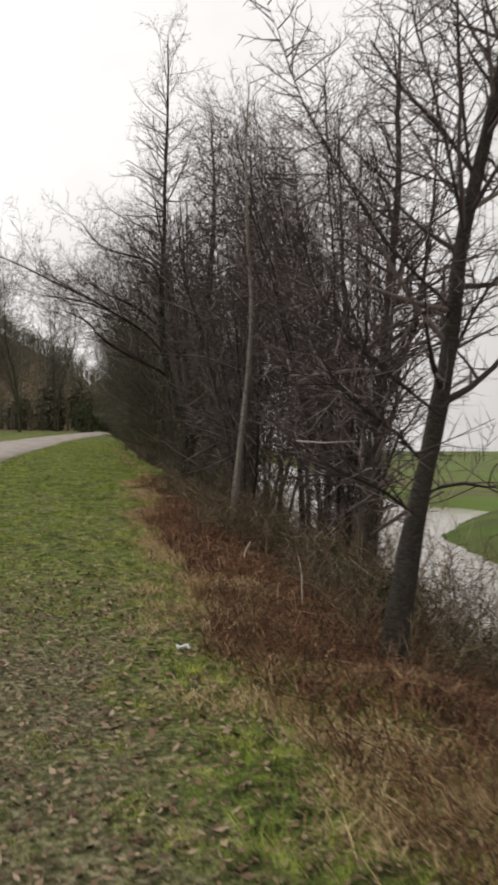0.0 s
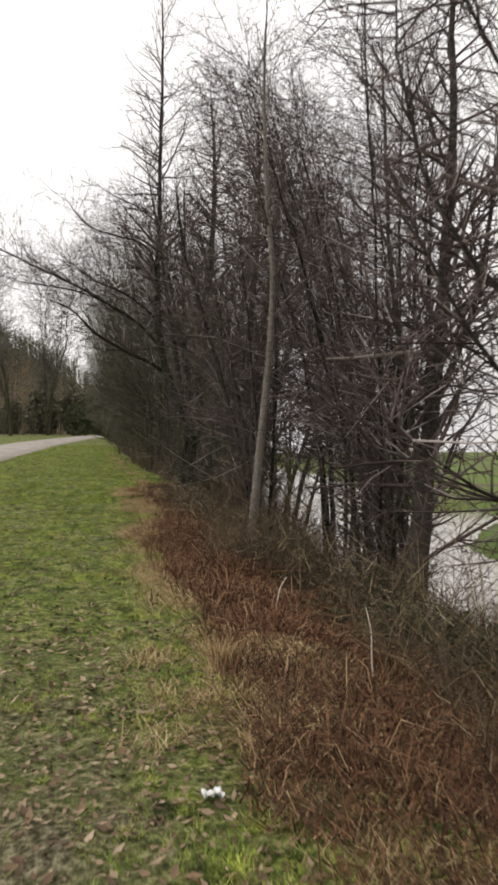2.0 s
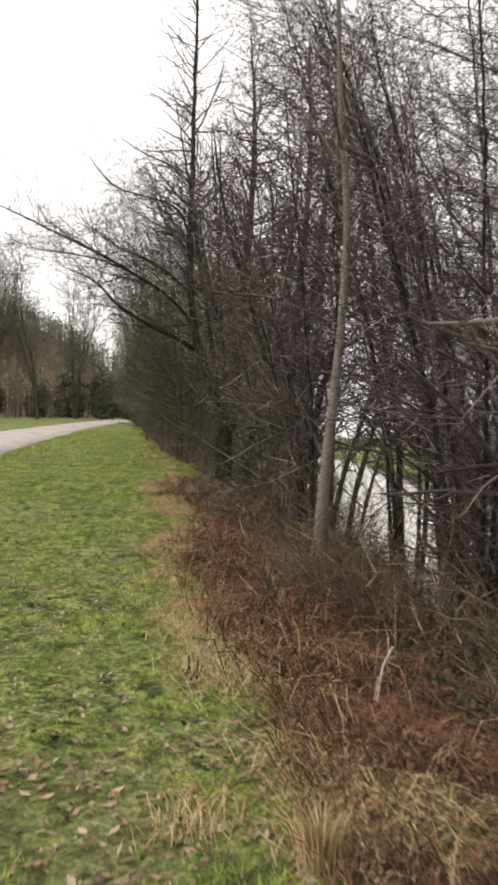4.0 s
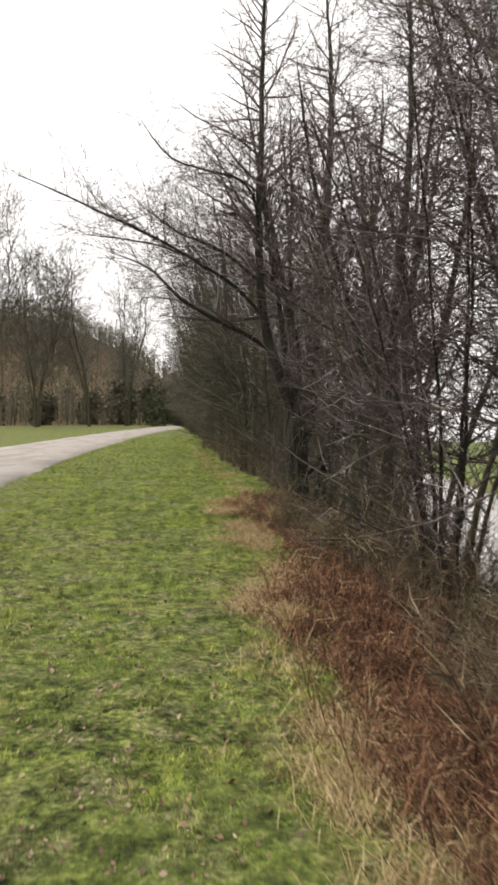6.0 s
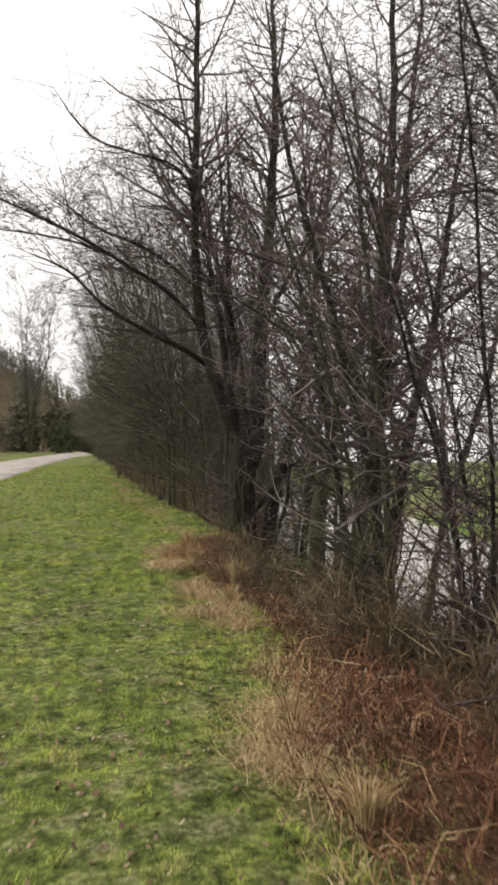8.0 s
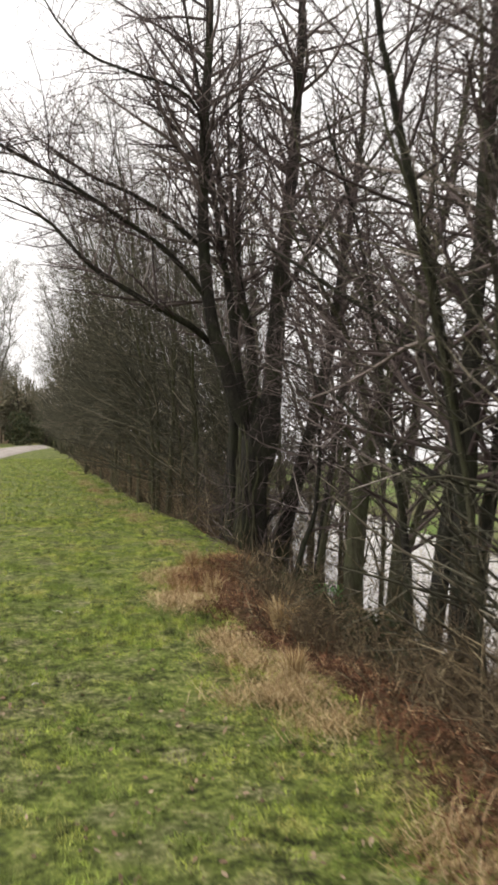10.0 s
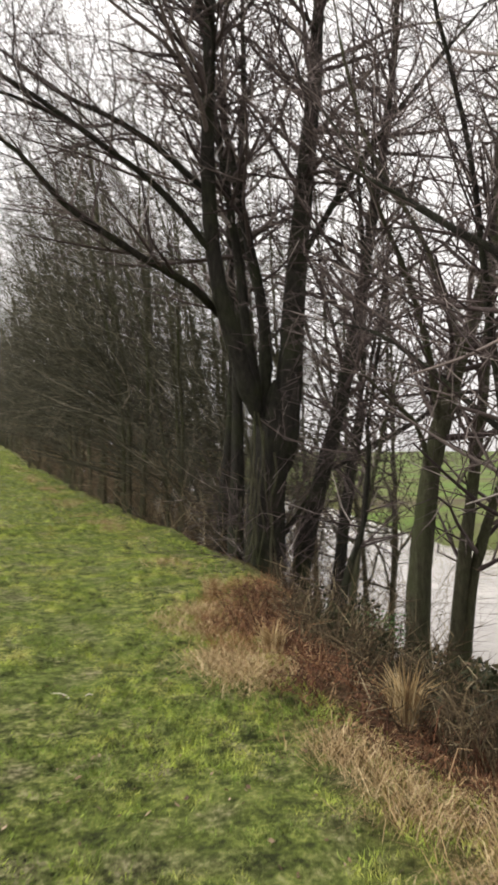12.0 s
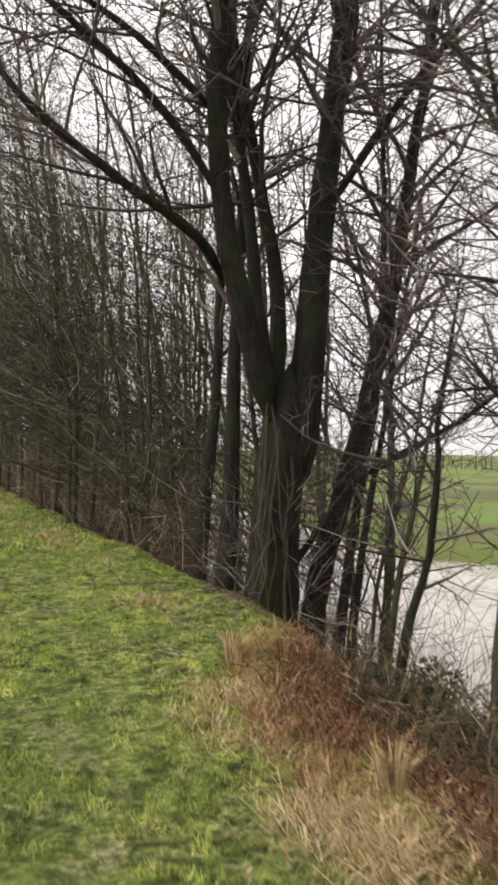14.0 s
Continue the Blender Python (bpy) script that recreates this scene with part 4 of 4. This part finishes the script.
y = rng.uniform(19.2, 22.4, 9500)
x = grass_edge(y) + 0.2 + 0.75 * rng.random(9500) ** 1.3
keep = vnoise(x, y, 2.2, 12) + rng.normal(0, 0.1, 9500) > 0.45
slips("dead_fern", FERN, x[keep], y[keep], 0.05 + 0.16 * vnoise(x[keep], y[keep], 3.1, 14), 0.0026, 1.0, "collapsed orange-brown fern at the foot of the old tree", "fern")


def scrub(y0, y1, n, x_in, x_out, tall, label):
    """Fine upright and crossing twigs on the bank."""
    w = Wood()
    for _ in range(n):
        yy = rng.uniform(y0, y1)
        xx = float(grass_edge(yy)) + x_in + (x_out - x_in) * rng.random()
        p = np.array([xx, yy, float(land(xx, yy)) - 0.02])
        spray(w, rng, p, (rng.normal(0, 0.5), rng.normal(0, 0.5), 1), tall * rng.uniform(0.5, 1.2) * (0.35 + 1.2 * float(vnoise(xx, yy, 1.3, 9))), 0.005, 1, 9 / tall * 0.6, 0.03)
    tagged(w.put("scrub", SCRUB), label, "scrub", kind="stuff")


scrub(10.2, 11.5, 160, 0.75, 1.6, 0.5, "tangled brown scrub round the pale sapling")
scrub(4.5, 12, 700, 1.2, 3.4, 0.65, "tangled brown scrub on the bank before the trees")
scrub(6, 15, 330, 2.3, 3.5, 1.2, "thin brown whips and reeds at the edge of the water")
scrub(12, 18, 700, 1.0, 3.2, 0.7, "tangled brown scrub round the tree feet")
scrub(15, 18.5, 500, 0.6, 2.2, 0.5, "low tangled brown scrub at the edge of the verge")
scrub(18, 22, 520, 0.95, 2.8, 0.5, "tangled brown scrub below the old tree")
scrub(24.5, 40, 620, 1.2, 4.6, 2.4, "thicket of thin brown whips between the trunks")
scrub(12.5, 17.5, 300, 1.6, 2.6, 1.3, "thin brown whips at the foot of the thicket")
scrub(24.8, 46, 800, 0.4, 4.2, 1.2, "brown scrub along the foot of the tree row")


def bramble(x, y, wide, tall, seed, n=2600, label="low dark bramble and ivy on the bank"):
    b = bush(seed, wide, tall, BRAMBLE, label, n, "bramble", "bank brambles")
    b.matrix_basis = at_land(x, y, 0, 1, 0.1)


bramble(3.0, 19.6, 0.8, 0.75, 91)
bramble(2.9, 21.2, 0.6, 0.6, 92)
bramble(2.75, 19.9, 0.7, 0.55, 102, 3400)
bramble(3.4, 18.8, 0.7, 0.6, 103, 3000)
bramble(2.45, 20.35, 0.5, 0.42, 105, 2400)
bramble(2.4, 19.5, 0.5, 0.36, 106, 2400)
bramble(2.3, 18.85, 0.45, 0.3, 107, 2000)
bramble(2.6, 8.9, 0.7, 0.5, 104, 2600)
bramble(3.6, 20.6, 0.8, 0.6, 93)
bramble(2.5, 17.5, 0.55, 0.5, 94)
bramble(3.2, 16.2, 0.8, 0.6, 95)
bramble(3.0, 8.4, 0.8, 0.6, 96)
bramble(2.9, 10.3, 0.8, 0.65, 97)
bramble(2.8, 13.2, 0.7, 0.6, 98)
bramble(3.3, 6.6, 0.9, 0.5, 99)

ivy = bush(101, 0.6, 0.45, IVY, "low glossy green ivy patch beside the water", 1500, "ivy", "bank brambles")
ivy.matrix_basis = at_land(3.55, 21.9, 0, 1, 0.02)
copy_thing(ivy, at_land(5.0, 19.8, 120, 0.9, 0.05))

# fallen leaves
n = 15000
x, y = in_grass(n, 1.8, 20, -3.0, 0.5)
y = 1.8 + (y - 1.8) * rng.random(n) ** 0.6
a = rng.uniform(0, 2 * math.pi, n)
size = rng.uniform(0.007, 0.02, n)
z = land(x, y) + bumps(x, y) + 0.012
d = np.stack([np.cos(a), np.sin(a), rng.normal(0, 0.5, n)], -1) * size[:, None]
s = np.stack([-np.sin(a), np.cos(a), rng.normal(0, 0.5, n)], -1) * (size * 0.6)[:, None]
p = np.stack([x, y, z], -1)
v = np.stack([p - d, p + s, p + d, p - s], 1).reshape(-1, 3)
tagged(mesh_part("fallen_leaves", v.tolist(), (np.arange(n)[:, None] * 4 + np.arange(4)).tolist(), LEAF), "curled brown fallen leaves scattered over the grass", "leaves", kind="stuff")


# larger curled leaves lying on the worn end of the verge
n = 3600
x, y = in_grass(n, 1.8, 8.5, -2.2, 0.3)
a = rng.uniform(0, 2 * math.pi, n)
size = rng.uniform(0.016, 0.034, n)
d = np.stack([np.cos(a), np.sin(a), rng.normal(0, 0.25, n)], -1) * size[:, None]
q = np.stack([-np.sin(a), np.cos(a), rng.normal(0, 0.25, n)], -1) * (size * 0.5)[:, None]
p = np.stack([x, y, land(x, y) + bumps(x, y) + 0.012], -1)
curl = np.array([0, 0, 1.0]) * (size * rng.uniform(0.1, 0.5, n))[:, None]
v = np.stack([p - d + curl, p + q + curl * 0.6, p + d + curl, p - q + curl * 0.6, p], 1).reshape(-1, 3)
i = np.arange(n)[:, None] * 5
faces = np.concatenate([i + np.array([[g, (g + 1) % 4, 4]]) for g in range(4)]).tolist()
tagged(mesh_part("fallen_leaves", v.tolist(), faces, LEAF), "large curled brown leaves on the worn muddy grass", "leaves", kind="stuff")


# ---- small things on the verge ----
def tussock(x, y, tall, count, seed):
    """One upright tuft of bleached grass, a fan of bent blades."""
    r = np.random.default_rng(seed)
    w = Wood()
    for _ in range(count):
        a, lean = r.uniform(0, 2 * math.pi), r.uniform(0.05, 0.6)
        o = np.array([math.cos(a), math.sin(a), 0])
        h = tall * r.uniform(0.5, 1.1)
        f = o * r.uniform(0, 0.06)
        w.tube([f, f + o * h * lean * 0.35 + np.array([0, 0, h * 0.6]), f + o * h * lean + np.array([0, 0, h * (1.05 - 0.5 * lean)])], [0.0035, 0.0028, 0.0006], 3)
    ob = w.put("grass_tussock", STRAW)
    ob.matrix_basis = at_land(x, y)
    tagged(ob, "upright tussock of bleached yellow grass at the edge of the bank", "grass tussock", "tussocks")


tussock(1.95, 18.46, 0.34, 190, 1)
tussock(1.55, 17.0, 0.22, 130, 2)
tussock(1.7, 19.7, 0.24, 120, 3)
tussock(1.15, 12.6, 0.24, 130, 4)
tussock(1.05, 7.2, 0.24, 110, 5)
tussock(1.9, 21.6, 0.22, 110, 6)


def crumpled_paper():
    bm = bmesh.new()
    bmesh.ops.create_grid(bm, x_segments=7, y_segments=5, size=0.5)
    r = random.Random(5)
    for vert in bm.verts:
        vert.co = Vector((vert.co.x * 0.13, vert.co.y * 0.1, r.uniform(0.01, 0.06)))
    ob = part("litter", bm, plain("white_paper", (0.75, 0.75, 0.74)))
    mod = ob.modifiers.new("thick", "SOLIDIFY")
    mod.thickness = 0.002
    ob.matrix_basis = at_land(0.72, 5.57, 15, 0.6, -0.012)
    tagged(ob, "crumpled scrap of white paper lying in the grass", "litter")


def stick(x, y, turn, length, label):
    w = Wood()
    line = curve([(-length / 2, 0, 0.012), (0, length * 0.1, 0.02), (length / 2, 0, 0.012)], 0.04)
    w.tube(line, np.full(len(line), 0.0045), 6)
    ob = w.put("stick", PALE_STICK)
    ob.matrix_basis = at_land(x, y, turn)
    tagged(ob, label, "stick")


PALE_STICK = plain("peeled_wood", (0.55, 0.5, 0.42))
crumpled_paper()
stick(0.26, 19.28, -62, 0.16, "short peeled stick lying in the grass")
stick(0.41, 19.24, 10, 0.04, "small pale chip of wood lying in the grass")
stick(0.01, 17.26, 40, 0.05, "small pale chip of wood lying in the grass")


def dead_stalk(x, y, tall, lean):
    w = Wood()
    line = curve([(0, 0, -0.05), (lean * 0.25, 0.01, tall * 0.4), (lean * 0.4, 0, tall * 0.7), (lean, 0.02, tall)], 0.05)
    w.tube(line, np.linspace(0.006, 0.003, len(line)), 6)
    ob = w.put("dead_stalk", PALE_STICK)
    ob.matrix_basis = at_land(x, y)
    tagged(ob, "bleached dead plant stalk standing in the bracken", "stalk", "dead stalks")


dead_stalk(2.0, 7.2, 0.48, -0.04)
dead_stalk(1.95, 10.4, 0.34, 0.05)
dead_stalk(1.75, 8.7, 0.3, 0.1)
stub = new("cut_stems")
stub.location = (0.85, 9.2, float(land(0.85, 9.2)))
tagged(stub, "three short dark cut stems standing in the grass", "stems")
for dx, dy, h, lean in ((0, 0, 0.13, -0.01), (0.035, 0.02, 0.09, 0.01), (-0.02, 0.05, 0.07, 0.02)):
    w = Wood()
    w.tube([(dx, dy, -0.02), (dx + lean * 0.5, dy, h * 0.5), (dx + lean, dy, h)], [0.006, 0.005, 0.004], 6)
    w.put("stem", BARK, stub)
